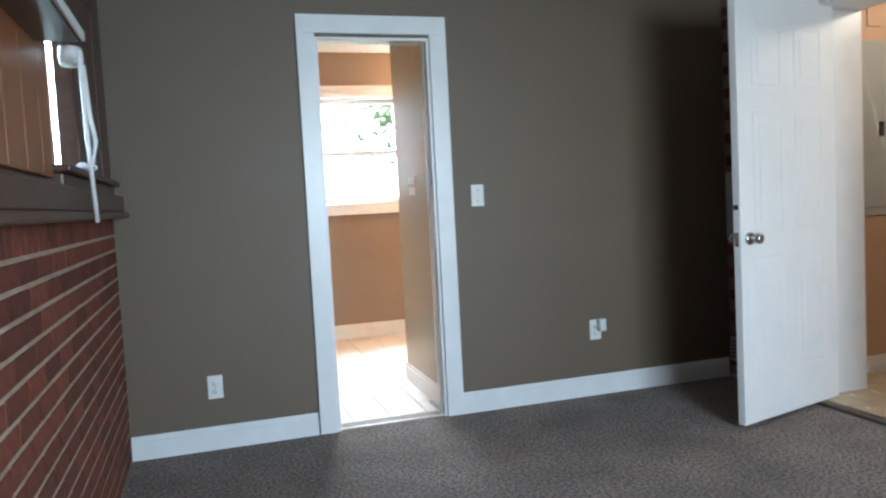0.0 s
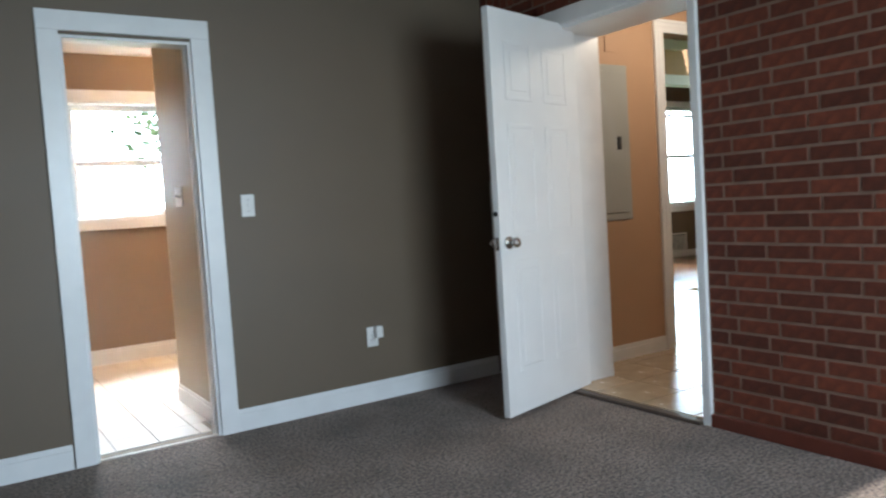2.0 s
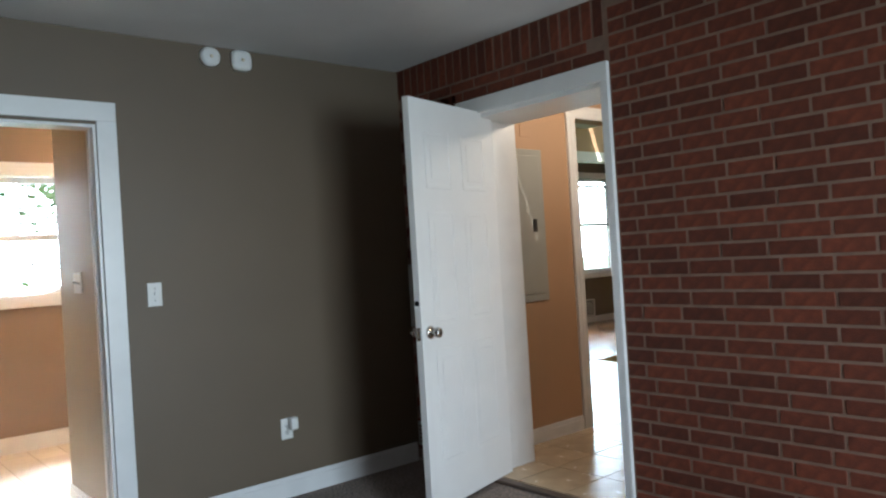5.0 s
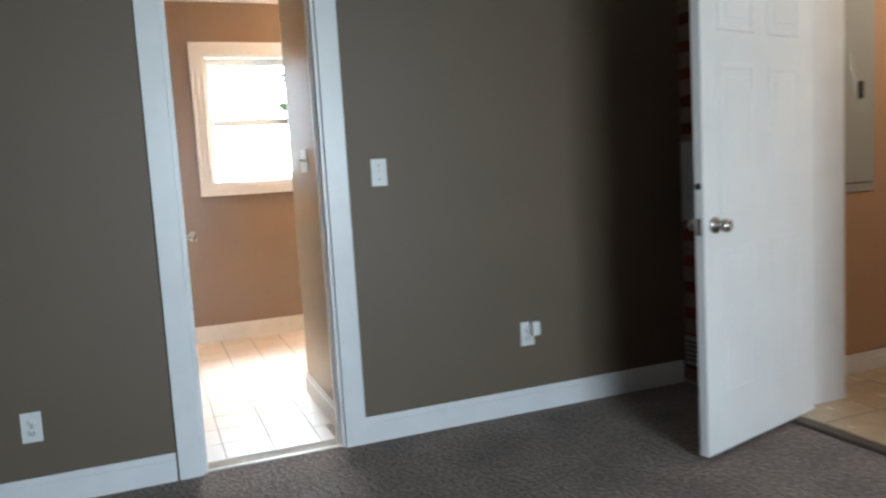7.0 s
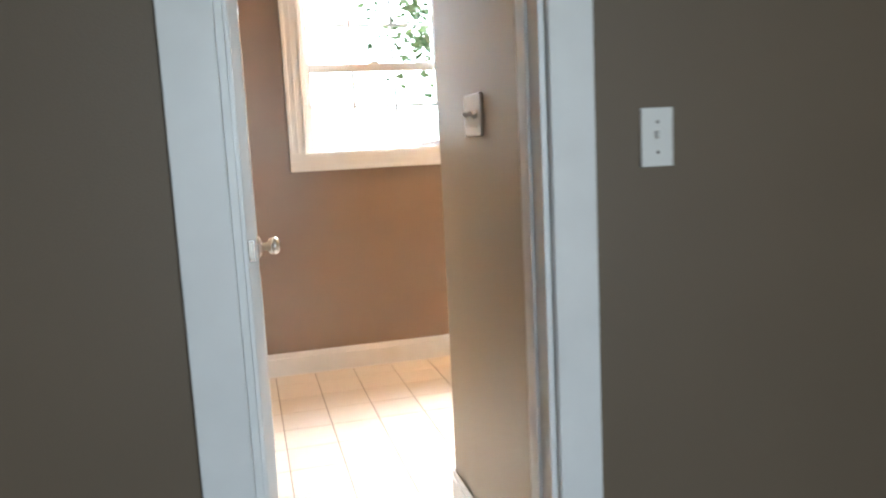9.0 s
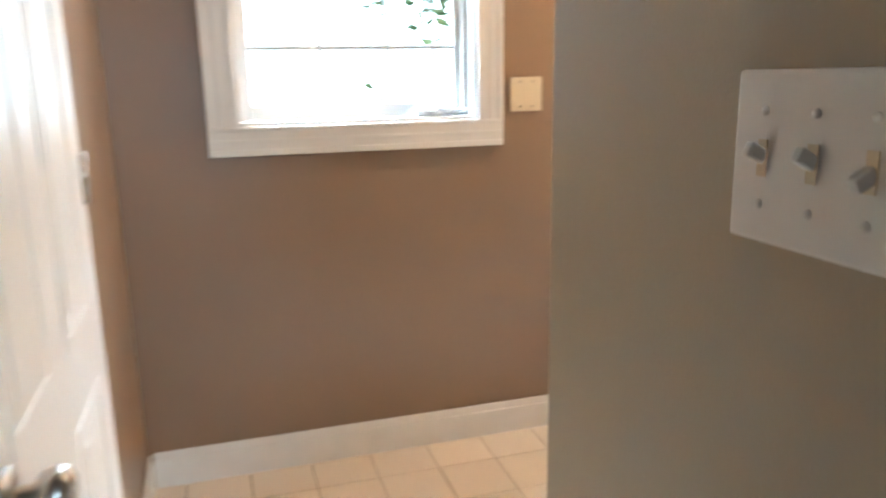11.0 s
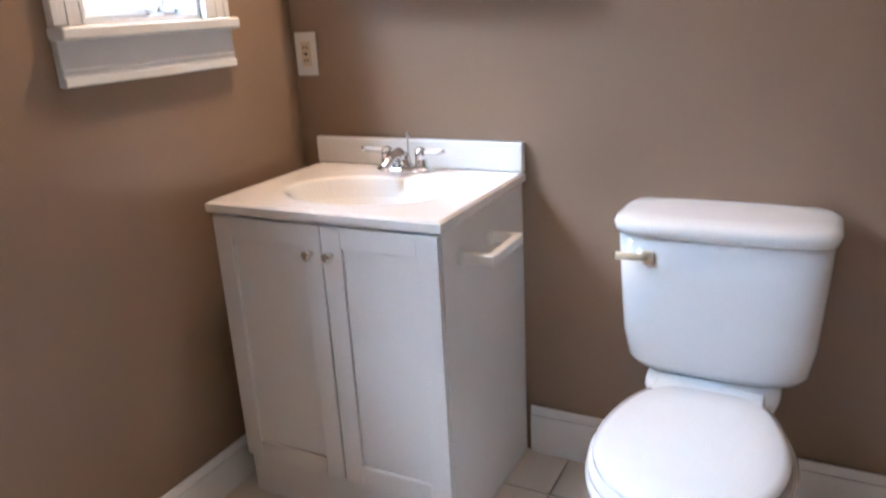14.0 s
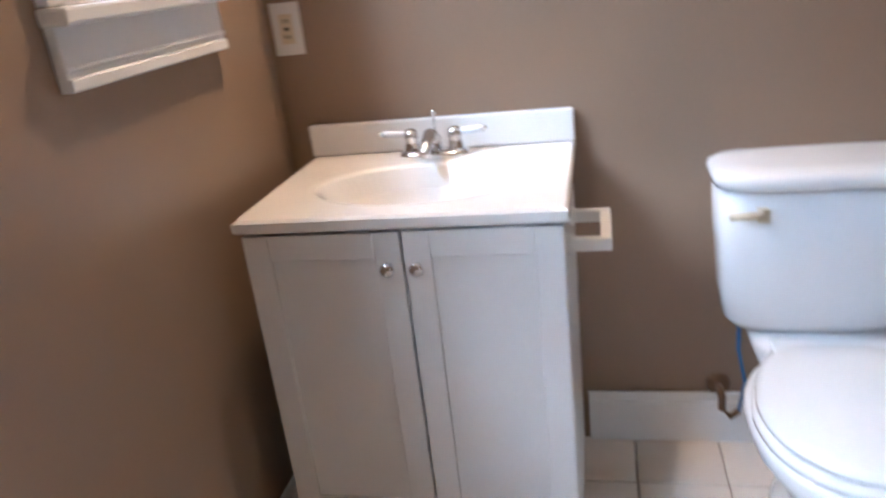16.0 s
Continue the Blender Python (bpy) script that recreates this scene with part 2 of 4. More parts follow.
setting("ceiling_room", boxes((LX - 0.3, 2.8, BY - 0.2, 0.06, CEIL, CEIL + 0.12)), M_CEIL, "textured off-white ceiling", "ceiling")
setting("ceiling_bath", boxes((-0.2, VW + 0.15, 0.06, FAR + 0.3, CEIL, CEIL + 0.12)), M_CEIL, "white bathroom ceiling", "ceiling")
setting("ceiling_hall", boxes((2.8, 6.3, -2.4, 1.5, 2.62, 2.74), (6.3, 12.2, -0.4, 4.5, 2.95, 3.07), (2.8, 6.3, 1.5, 4.5, 2.95, 3.07)), M_CEIL, "white hall ceiling", "ceiling")

# wall with the bathroom door: opening x 0..0.60, z 0..2.03
setting("wall_taupe", boxes((LX - 0.06, 0.0, 0.0, 0.06, -0.1, CEIL), (0.60, 2.75, 0.0, 0.06, -0.1, CEIL), (0.0, 0.60, 0.0, 0.06, 2.03, CEIL)), M_TAUPE, "plain taupe painted plaster wall", "wall")
setting("wall_bath_inner", boxes((-0.2, 0.0, 0.06, 0.12, -0.1, CEIL), (0.60, VW, 0.06, 0.12, -0.1, CEIL), (0.0, 0.60, 0.06, 0.12, 2.03, CEIL)), M_BATH, "tan painted inner face of bathroom wall", "wall")
setting("wall_bath_left", boxes((-0.12, -0.01, 0.12, FAR, -0.1, CEIL)), M_BATH, "tan painted bathroom side wall", "wall")
# partition looks brighter through its lightened colour, not through a lamp
setting("wall_partition", boxes((0.630, 0.735, 0.12, 0.938, -0.1, CEIL), bevel=0.003), M_PART_LIT, "beige painted partition wall stub beside the door, colour lightened to look lit", "wall")
setting("wall_vanity", boxes((VW, VW + 0.1, 0.12, FAR, -0.1, CEIL)), M_BATH, "tan painted wall behind vanity and toilet", "wall")
W1 = (0.357, 1.150, 1.180, 2.115)
W2 = (1.690, 2.030, 1.250, 2.115)
setting("wall_bath_far", boxes(
    (-0.12, W1[0], FAR, FAR + 0.17, -0.1, CEIL), (W1[1], W2[0], FAR, FAR + 0.17, -0.1, CEIL), (W2[1], VW + 0.1, FAR, FAR + 0.17, -0.1, CEIL),
    (W1[0], W1[1], FAR, FAR + 0.17, -0.1, W1[2]), (W1[0], W1[1], FAR, FAR + 0.17, W1[3], CEIL),
    (W2[0], W2[1], FAR, FAR + 0.17, -0.1, W2[2]), (W2[0], W2[1], FAR, FAR + 0.17, W2[3], CEIL)), M_BATH, "tan painted bathroom wall with two windows", "wall")
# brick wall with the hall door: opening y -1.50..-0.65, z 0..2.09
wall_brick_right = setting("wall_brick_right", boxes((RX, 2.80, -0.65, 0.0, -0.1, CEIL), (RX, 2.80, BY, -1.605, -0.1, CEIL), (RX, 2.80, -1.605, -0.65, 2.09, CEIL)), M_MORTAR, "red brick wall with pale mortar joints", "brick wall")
# left wall: brick below, pine and window above
WL = (-1.33, -0.28, 1.34, 2.05)
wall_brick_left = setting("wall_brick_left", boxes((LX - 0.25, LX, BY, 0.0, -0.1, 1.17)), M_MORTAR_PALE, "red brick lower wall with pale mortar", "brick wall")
wall_pine = setting("wall_pine", boxes((LX - 0.25, LX - 0.02, BY, WL[0], 1.17, CEIL), (LX - 0.06, LX - 0.02, WL[1], 0.0, 1.17, CEIL), (LX - 0.25, LX - 0.02, WL[0], WL[1], 1.17, WL[2]), (LX - 0.25, LX - 0.02, WL[0], WL[1], WL[3], CEIL)), M_DARKWOOD, "dark stained timber upper wall", "wall")
y = -3.9
while y < WL[0] - 0.05:
    part("pine_board", boxes((LX - 0.02, LX - 0.004, y + 0.003, min(y + 0.20, WL[0]), 1.30, 2.2), bevel=0.003), M_PINE, wall_pine)
    y += 0.20
part("pine_casing", boxes((LX - 0.02, LX - 0.002, WL[0] - 0.03, WL[0] + 0.006, 1.34, 1.70), bevel=0.003), M_PINE, wall_pine)
# back wall with window opening x 0.2..1.9, z 0.8..2.1
setting("wall_back", boxes((LX - 0.3, 0.35, BY - 0.15, BY, -0.1, CEIL), (2.15, 2.8, BY - 0.15, BY, -0.1, CEIL), (0.35, 2.15, BY - 0.15, BY, -0.1, 0.8), (0.35, 2.15, BY - 0.15, BY, 2.2, CEIL)), M_TAUPE, "taupe painted wall behind", "wall")
# hall
HY = -0.40
setting("wall_hall", boxes((2.80, 3.70, HY, HY + 0.12, -0.1, 2.62), (4.65, 6.2, HY, HY + 0.12, -0.1, 2.62), (3.70, 4.65, HY, HY + 0.12, 2.21, 2.62)), M_TAN, "tan painted hall wall", "wall")
setting("wall_hall_end", boxes((2.80, 6.3, -2.35, -2.2, -0.1, 2.62), (6.2, 6.3, -2.2, HY, -0.1, 2.62)), M_TAN, "tan painted hall end wall", "wall")
setting("wall_room_side", boxes((2.6, 2.8, HY + 0.12, 4.2, -0.1, 2.95), (2.6, 5.2, 1.5, 1.62, -0.1, 2.95), (8.0, 12.2, 1.38, 1.5, -0.1, 2.95)), M_TAN, "tan painted far room side walls", "wall")
setting("beam_white", boxes((4.4, 8.0, 1.5, 1.62, 2.25, 2.36), bevel=0.004), M_WHITE, "white painted beam over wide opening", "beam")
setting("wall_over_beam", boxes((4.4, 8.0, 1.505, 1.615, 2.36, 2.95)), M_TAN, "tan painted wall above white beam", "wall")
FY = 4.1
setting("wall_far_room", boxes((2.6, 8.95, FY, FY + 0.15, -0.1, 2.95), (10.2, 12.2, FY, FY + 0.15, -0.1, 2.95), (8.95, 10.2, FY, FY + 0.15, -0.1, 0.85), (8.95, 10.2, FY, FY + 0.15, 2.42, 2.95), (12.0, 12.2, 1.5, FY, -0.1, 2.95)), M_TAUPE, "taupe painted wall of the far room", "wall")


# trim
def baseboard(name, x0, x1, y0, y1, h=0.14, z0=0.0):
    bm = boxes((x0, x1, y0, y1, z0, z0 + h - 0.028), bevel=0.002)
    ix, iy = (0.004, 0) if abs(x1 - x0) < abs(y1 - y0) else (0, 0.004)
    box(bm, x0 + ix, x1 - ix, y0 + iy, y1 - iy, z0 + h - 0.028, z0 + h, bevel=0.003)
    return setting(name, bm, M_WHITE, "white painted wooden baseboard", "baseboard")


baseboard("baseboard_room_left", LX + 0.003, -0.10, -0.016, -0.001, 0.118)
baseboard("baseboard_room_right", 0.692, RX - 0.02, -0.016, -0.001, 0.118)
baseboard("baseboard_far", 0.008, VW - 0.02, FAR - 0.016, FAR - 0.001, 0.13)
baseboard("baseboard_vanity", VW - 0.016, VW - 0.001, 0.14, 1.93, 0.152)
baseboard("baseboard_bath_left", -0.009, 0.006, 1.16, FAR - 0.018, 0.13)
baseboard("baseboard_partition", 0.616, 0.629, 0.122, 0.940, 0.12)
baseboard("baseboard_partition_end", 0.630, 0.736, 0.939, 0.952, 0.12)
baseboard("baseboard_hall", 2.82, 3.605, HY - 0.016, HY - 0.001, 0.10, 0.02)
baseboard("baseboard_far_room", 5.3, 11.9, FY - 0.016, FY - 0.001, 0.10, 0.015)


def casing(name, x0, x1, z0, z1, y, w, bottom=False, d=0.018, label="white painted moulded casing", ridges=True):
    root = thing(name, ((x0 + x1) / 2, y - d, z0), label, "casing")
    root["kind"] = "structure"
    def board(n, a, b, c, e, flip):
        bm = boxes((a, b, y - d, y - 0.0005, c, e), bevel=0.003)
        if ridges and b - a < e - c:
            o = (a, a + w * 0.22) if flip else (b - w * 0.22, b)
            i = (b - w * 0.14, b) if flip else (a, a + w * 0.14)
            box(bm, o[0], o[1], y - d - 0.0035, y - d + 0.001, c, e, bevel=0.0025)
            box(bm, i[0], i[1], y - d - 0.0018, y - d + 0.001, c, e, bevel=0.0012)
            k = (a + w * 0.45, a + w * 0.58)
            box(bm, k[0], k[1], y - d - 0.002, y - d + 0.001, c, e, bevel=0.0008)
        elif ridges:
            o = (c, c + w * 0.22) if flip else (e - w * 0.22, e)
            i = (e - w * 0.14, e) if flip else (c, c + w * 0.14)
            box(bm, a, b, y - d - 0.0035, y - d + 0.001, o[0], o[1], bevel=0.0025)
            box(bm, a, b, y - d - 0.0018, y - d + 0.001, i[0], i[1], bevel=0.0012)
            box(bm, a, b, y - d - 0.002, y - d + 0.001, c + w * 0.45, c + w * 0.58, bevel=0.0008)
        part(n, bm, M_WHITE, root)
    zb = z0 - w if bottom else z0
    board("side_board", x0 - w, x0, z0, z1, True)
    board("side_board", x1, x1 + w, z0, z1, False)
    board("head_board", x0 - w, x1 + w, z1, z1 + w, False)
    if bottom:
        board("bottom_board", x0 - w, x1 + w, z0 - w, z0, True)
    return root


casing("door_casing_1", 0.0, 0.60, 0.0, 2.045, 0.0, 0.093, ridges=False)
casing("window_casing_1", W1[0], W1[1], W1[2], W1[3], FAR, 0.090, bottom=True)
casing("window_casing_2", W2[0], W2[1], W2[2], W2[3], FAR, 0.080)
casing("door_casing_3", 3.70, 4.65, 0.02, 2.21, HY, 0.09)
# jambs
setting("door_jamb_1", boxes((0.0, 0.014, 0.0, 0.12, 0, 2.03), (0.586, 0.60, 0.0, 0.12, 0, 2.03), (0.014, 0.586, 0.0, 0.12, 2.016, 2.03), (0.014, 0.022, 0.05, 0.085, 0, 2.016), (0.578, 0.586, 0.05, 0.085, 0, 2.016), bevel=0.001), M_WHITE, "white painted door jamb with stop", "door jamb")
setting("door_jamb_2", boxes((RX + 0.004, 2.815, -0.665, -0.640, 0.013, 2.09), (RX + 0.004, 2.815, -1.617, -1.595, 0.013, 2.09), (RX + 0.004, 2.815, -1.595, -0.665, 2.065, 2.09), bevel=0.001), M_WHITE, "deep white painted door jamb through brick wall", "door jamb")
brick_casing = thing("door_casing_2", (RX - 0.02, -1.55, 0), "white painted casing on the brick wall", "casing")
brick_casing["kind"] = "structure"
part("side_board", boxes((RX - 0.022, RX + 0.003, -1.645, -1.600, 0.0, 2.085), bevel=0.004), M_WHITE, brick_casing)
part("head_board", boxes((RX - 0.022, RX + 0.003, -1.645, -0.56, 2.085, 2.175), bevel=0.004), M_WHITE, brick_casing)
part("side_board", boxes((RX - 0.022, RX + 0.003, -0.65, -0.56, 0.0, 2.085), bevel=0.004), M_WHITE, brick_casing)
setting("threshold", boxes((2.405, 2.462, -1.600, -0.65, 0.0, 0.020), bevel=0.006), M_THRESH, "dark worn wooden door threshold", "threshold")
setting("threshold_bath", boxes((0.014, 0.586, 0.012, 0.035, 0.0, 0.006), bevel=0.002), M_TILE, "thin pale edge strip between carpet and tile", "threshold")
setting("brick_base", boxes((RX - 0.022, RX, -3.9, -1.645, 0.0, 0.062), bevel=0.004), M_BASE, "dark red painted base strip under brick wall", "baseboard")
for nm, x0, x1 in (("reveal_1", W1[0], W1[1]), ("reveal_2", W2[0], W2[1])):
    z0, z1 = (W1[2], W1[3]) if nm == "reveal_1" else (W2[2], W2[3])
    setting("window_" + nm, boxes((x0, x0 + 0.012, FAR, FAR + 0.168, z0, z1), (x1 - 0.012, x1, FAR, FAR + 0.168, z0, z1), (x0 + 0.012, x1 - 0.012, FAR, FAR + 0.168, z0, z0 + 0.012), (x0 + 0.012, x1 - 0.012, FAR, FAR + 0.168, z1 - 0.012, z1)), M_WHITE, "white painted window reveal", "window reveal")


# windows
def sash(root, x0, x1, y, z0, z1, cols, rows, stile=0.04, rail=0.045):
    fr = part("sash", boxes((x0, x0 + stile, y, y + 0.03, z0, z1), (x1 - stile, x1, y, y + 0.03, z0, z1), (x0 + stile, x1 - stile, y, y + 0.03, z0, z0 + rail), (x0 + stile, x1 - stile, y, y + 0.03, z1 - rail, z1), bevel=0.003), M_WHITE, root)
    gx0, gx1, gz0, gz1 = x0 + stile, x1 - stile, z0 + rail, z1 - rail
    for i in range(1, cols):
        gx = gx0 + (gx1 - gx0) * i / cols
        part("muntin", boxes((gx - 0.008, gx + 0.008, y + 0.006, y + 0.024, gz0, gz1), bevel=0.003), M_WHITE, fr)
    for j in range(1, rows):
        gz = gz0 + (gz1 - gz0) * j / rows
        part("muntin", boxes((gx0, gx1, y + 0.008, y + 0.022, gz - 0.008, gz + 0.008), bevel=0.003), M_WHITE, fr)
    for i in range(cols):
        for j in range(rows):
            a, b = gx0 + (gx1 - gx0) * i / cols, gx0 + (gx1 - gx0) * (i + 1) / cols
            c, d = gz0 + (gz1 - gz0) * j / rows, gz0 + (gz1 - gz0) * (j + 1) / rows
            p = part("pane", boxes((a, b, y + 0.013, y + 0.017, c, d)), M_GLASS, fr)
            p.visible_shadow = False
    return fr


window_1 = thing("window_1", ((W1[0] + W1[1]) / 2, FAR + 0.1, W1[2]), "white double-hung window with gridded panes", "window")
window_1["kind"] = "structure"
lower = sash(window_1, W1[0] + 0.014, W1[1] - 0.014, FAR + 0.085, W1[2] + 0.014, 1.650, 3, 2)
sash(window_1, W1[0] + 0.014, W1[1] - 0.014, FAR + 0.120, 1.610, W1[3] - 0.014, 3, 2)
part("lift_lock", oval_loft([(0.76, FAR + 0.095, 1.650, 0.03, 0.012, 2), (0.76, FAR + 0.095, 1.662, 0.024, 0.010, 2), (0.76, FAR + 0.095, 1.668, 0.01, 0.006, 2)], 20), M_WHITE, lower)
part("side_track", boxes((W1[1] - 0.030, W1[1] - 0.013, FAR + 0.055, FAR + 0.083, W1[2] + 0.013, W1[3] - 0.013), (W1[0] + 0.013, W1[0] + 0.030, FAR + 0.055, FAR + 0.083, W1[2] + 0.013, W1[3] - 0.013), bevel=0.002), M_WHITE, window_1)
window_2 = thing("window_2", ((W2[0] + W2[1]) / 2, FAR + 0.1, W2[2]), "narrow white crank casement window", "window")
window_2["kind"] = "structure"
sash(window_2, W2[0] + 0.013, W2[1] - 0.013, FAR + 0.11, W2[2] + 0.013, W2[3] - 0.013, 1, 1, 0.022, 0.024)
crank = part("crank", boxes((1.955, 2.015, FAR + 0.06, FAR + 0.105, W2[2] + 0.012, W2[2] + 0.035), bevel=0.006), M_NICKEL, window_2, "dull metal window crank")
part("crank_handle", tube([(1.985, FAR + 0.075, W2[2] + 0.03), (1.985, FAR + 0.065, W2[2] + 0.09), (1.975, FAR + 0.05, W2[2] + 0.14), (2.02, FAR + 0.045, W2[2] + 0.165)], [0.006, 0.006, 0.007, 0.010]), M_NICKEL, crank)
part("latch", boxes((2.005, 2.016, FAR + 0.07, FAR + 0.11, W2[2] + 0.18, W2[2] + 0.33), bevel=0.003), M_NICKEL, window_2)
setting("window_stool_2", boxes((W2[0] - 0.082, W2[1] + 0.088, FAR - 0.045, FAR + 0.02, 1.222, 1.249), bevel=0.006), M_WHITE, "white painted window stool", "window sill")
setting("window_apron_2", boxes((W2[0] - 0.080, W2[1] + 0.080, FAR - 0.020, FAR - 0.001, 1.130, 1.222), (W2[0] - 0.080, W2[1] + 0.080, FAR - 0.026, FAR - 0.015, 1.130, 1.150), (W2[0] - 0.080, W2[1] + 0.080, FAR - 0.023, FAR - 0.015, 1.158, 1.166), bevel=0.003), M_WHITE, "white moulded window apron", "window trim")
window_3 = thing("window_3", (9.57, FY + 0.05, 0.85), "white double-hung window of the far room", "window")
window_3["kind"] = "structure"
sash(window_3, 8.95, 10.2, FY + 0.05, 0.85, 1.66, 1, 1)
sash(window_3, 8.95, 10.2, FY + 0.085, 1.63, 2.42, 1, 1)
casing("window_casing_3", 8.95, 10.2, 0.85, 2.42, FY, 0.10, bottom=True)
part("curtain_rod", tube([(8.85, FY - 0.05, 2.28), (10.3, FY - 0.05, 2.28)], 0.022), M_GREY, window_3)
window_4 = thing("window_4", (LX - 0.12, -0.8, WL[2]), "dark wooden side window with clear pane", "window")
window_4["kind"] = "structure"
part("window_frame", boxes((LX - 0.06, LX - 0.015, WL[0], WL[0] + 0.02, WL[2], WL[3]), (LX - 0.06, LX + 0.004, -0.88, WL[1], WL[2], WL[3]), (LX - 0.06, LX - 0.015, WL[0] + 0.02, -0.88, WL[3] - 0.03, WL[3]), bevel=0.002), M_DARKWOOD, window_4)
part("pane", boxes((LX - 0.036, LX - 0.032, WL[0] + 0.02, -0.88, WL[2], WL[3] - 0.03)), M_GLASS, window_4).visible_shadow = False
part("window_frame", boxes((LX - 0.02, LX + 0.01, -0.30, -0.02, 1.34, 2.3), bevel=0.004), M_DARKWOOD, window_4)
setting("window_sill_4", boxes((LX - 0.10, LX + 0.055, -3.9, -0.006, 1.195, 1.27), (LX - 0.10, LX + 0.075, -3.9, -0.006, 1.17, 1.195), (LX - 0.12, LX + 0.02, WL[0] - 0.03, -0.02, 1.27, 1.315), (LX - 0.12, LX + 0.045, WL[0] - 0.05, -0.006, 1.315, 1.338), bevel=0.006), M_DARKWOOD, "dark stained wooden ledge and sill", "window sill")
shelf = thing("wall_shelf", (LX, -2.6, 1.67), "dark wooden overhanging shelf above pine panelling", "shelf")
part("shelf_board", boxes((LX - 0.02, LX + 0.115, -3.9, -1.48, 1.67, 1.71), bevel=0.006), M_DARKWOOD, shelf)
part("shelf_back", boxes((LX - 0.018, LX + 0.02, -3.9, -1.50, 1.71, 2.2), bevel=0.004), M_DARKWOOD, shelf)
part("edge_strip", boxes((LX + 0.115, LX + 0.125, -3.9, -1.48, 1.672, 1.70), bevel=0.003), M_WHITE, shelf, "white painted edge strip")
shade = thing("roller_shade", (LX + 0.02, -0.9, 1.35), "white window shade cords and hanging wand", "window shade")
part("wand", tube([(LX + 0.10, -1.42, 1.66), (LX + 0.095, -1.36, 1.4), (LX + 0.10, -1.33, 1.16)], 0.007, 8), M_PLASTIC, shade)
part("cord", tube([(LX + 0.05, -0.98, 1.70), (LX + 0.055, -0.96, 1.55), (LX + 0.065, -0.93, 1.44), (LX + 0.055, -0.98, 1.345)], 0.008, 8), M_PLASTIC, shade)
part("bracket", oval_loft([(LX + 0.06, -1.30, 1.64, 0.03, 0.05, 2.5), (LX + 0.06, -1.30, 1.665, 0.034, 0.055, 2.5), (LX + 0.06, -1.30, 1.69, 0.03, 0.05, 2.5)], 20), M_PLASTIC, shade)
part("cord_bundle", tube([(LX + 0.035 + 0.025 * math.cos(a), -0.98 + 0.10 * math.sin(a), 1.348 + 0.004 * math.sin(3 * a)) for a in [0.45 * k for k in range(14)]], 0.010, 8), M_FILM, shade)
setting("window_frame_back", boxes((0.35, 0.41, BY - 0.09, BY - 0.05, 0.8, 2.2), (2.09, 2.15, BY - 0.09, BY - 0.05, 0.8, 2.2), (0.41, 2.09, BY - 0.09, BY - 0.05, 0.8, 0.86), (0.41, 2.09, BY - 0.09, BY - 0.05, 2.16, 2.2)), M_WHITE, "white window frame", "window frame")


# doors
def panel_door(name, width, height, thick, label, panels):
    """A slab standing on its hinge edge at x 0, face towards -y, with moulded panels on both faces."""
    root = thing(name, (0, 0, 0), label, "door")
    bm = boxes((0, width, 0, thick, 0, height), bevel=0.003)
    slab = part("slab", bm, M_DOOR, root)
    for x0, x1, z0, z1 in panels:
        for s in (0, 1):
            y0, y1 = (-0.0032, 0.002) if s == 0 else (thick - 0.002, thick + 0.0032)
            fy0, fy1 = (-0.0026, 0.0015) if s == 0 else (thick - 0.0015, thick + 0.0026)
            w = 0.022
            part("panel_moulding", boxes((x0, x0 + w, y0, y1, z0, z1), (x1 - w, x1, y0, y1, z0, z1), (x0 + w, x1 - w, y0, y1, z0, z0 + w), (x0 + w, x1 - w, y0, y1, z1 - w, z1), bevel=0.0025), M_DOOR, slab)
            part("raised_field", boxes((x0 + 0.05, x1 - 0.05, fy0, fy1, z0 + 0.05, z1 - 0.05), bevel=0.002), M_DOOR, slab)
    return root


def six_panels(w):
    a, b, c, d = 0.11, w / 2 - 0.05, w / 2 + 0.05, w - 0.11
    return [(p, q, z0, z1) for p, q in ((a, b), (c, d)) for z0, z1 in ((0.22, 0.80), (0.92, 1.50), (1.62, 1.92))]


def knob_set(root, x, z, thick, material, r=0.027):
    for s in (-1, 1):
        y = 0 if s < 0 else thick
        k = part("rosette", tube([(x, y, z), (x, y + s * 0.008, z), (x, y + s * 0.012, z)], [0.032, 0.032, 0.022], 24), material, root)
        part("knob", tube([(x, y + s * 0.008, z), (x, y + s * 0.030, z), (x, y + s * 0.036, z), (x, y + s * 0.050, z), (x, y + s * 0.062, z), (x, y + s * 0.068, z)], [0.012, 0.012, r * 0.85, r, r * 0.9, r * 0.45], 24), material, k)


door_2 = panel_door("door_2", 0.80, 2.075, 0.040, "open white six-panel door with satin knob, beside brick wall", six_panels(0.80))
knob_set(door_2, 0.735, 0.895, 0.040, M_NICKEL)
part("latch_plate", boxes((0.799, 0.8025, 0.010, 0.030, 0.86, 0.925), bevel=0.001), M_NICKEL, door_2)
part("bolt_plate", tube([(0.799, 0.020, 1.045), (0.803, 0.020, 1.045)], 0.013, 16), M_SLOT, door_2)
part("bolt_hole", tube([(0.765, -0.0005, 1.045), (0.765, 0.003, 1.045)], 0.010, 16), M_SLOT, door_2)
for z in (0.2, 1.0, 1.85):
    part("hinge", boxes((-0.012, 0.004, -0.006, 0.006, z, z + 0.09), bevel=0.002), M_NICKEL, door_2)
door_2.matrix_world = pose(2.565, -0.672, 0.022, 0, 0, 180 + 14.7)
door_1 = panel_door("door_1", 0.78, 2.005, 0.035, "white six-panel door with metal knob, open against bathroom wall", six_panels(0.78))
knob_set(door_1, 0.715, 0.905, 0.035, M_NICKEL)
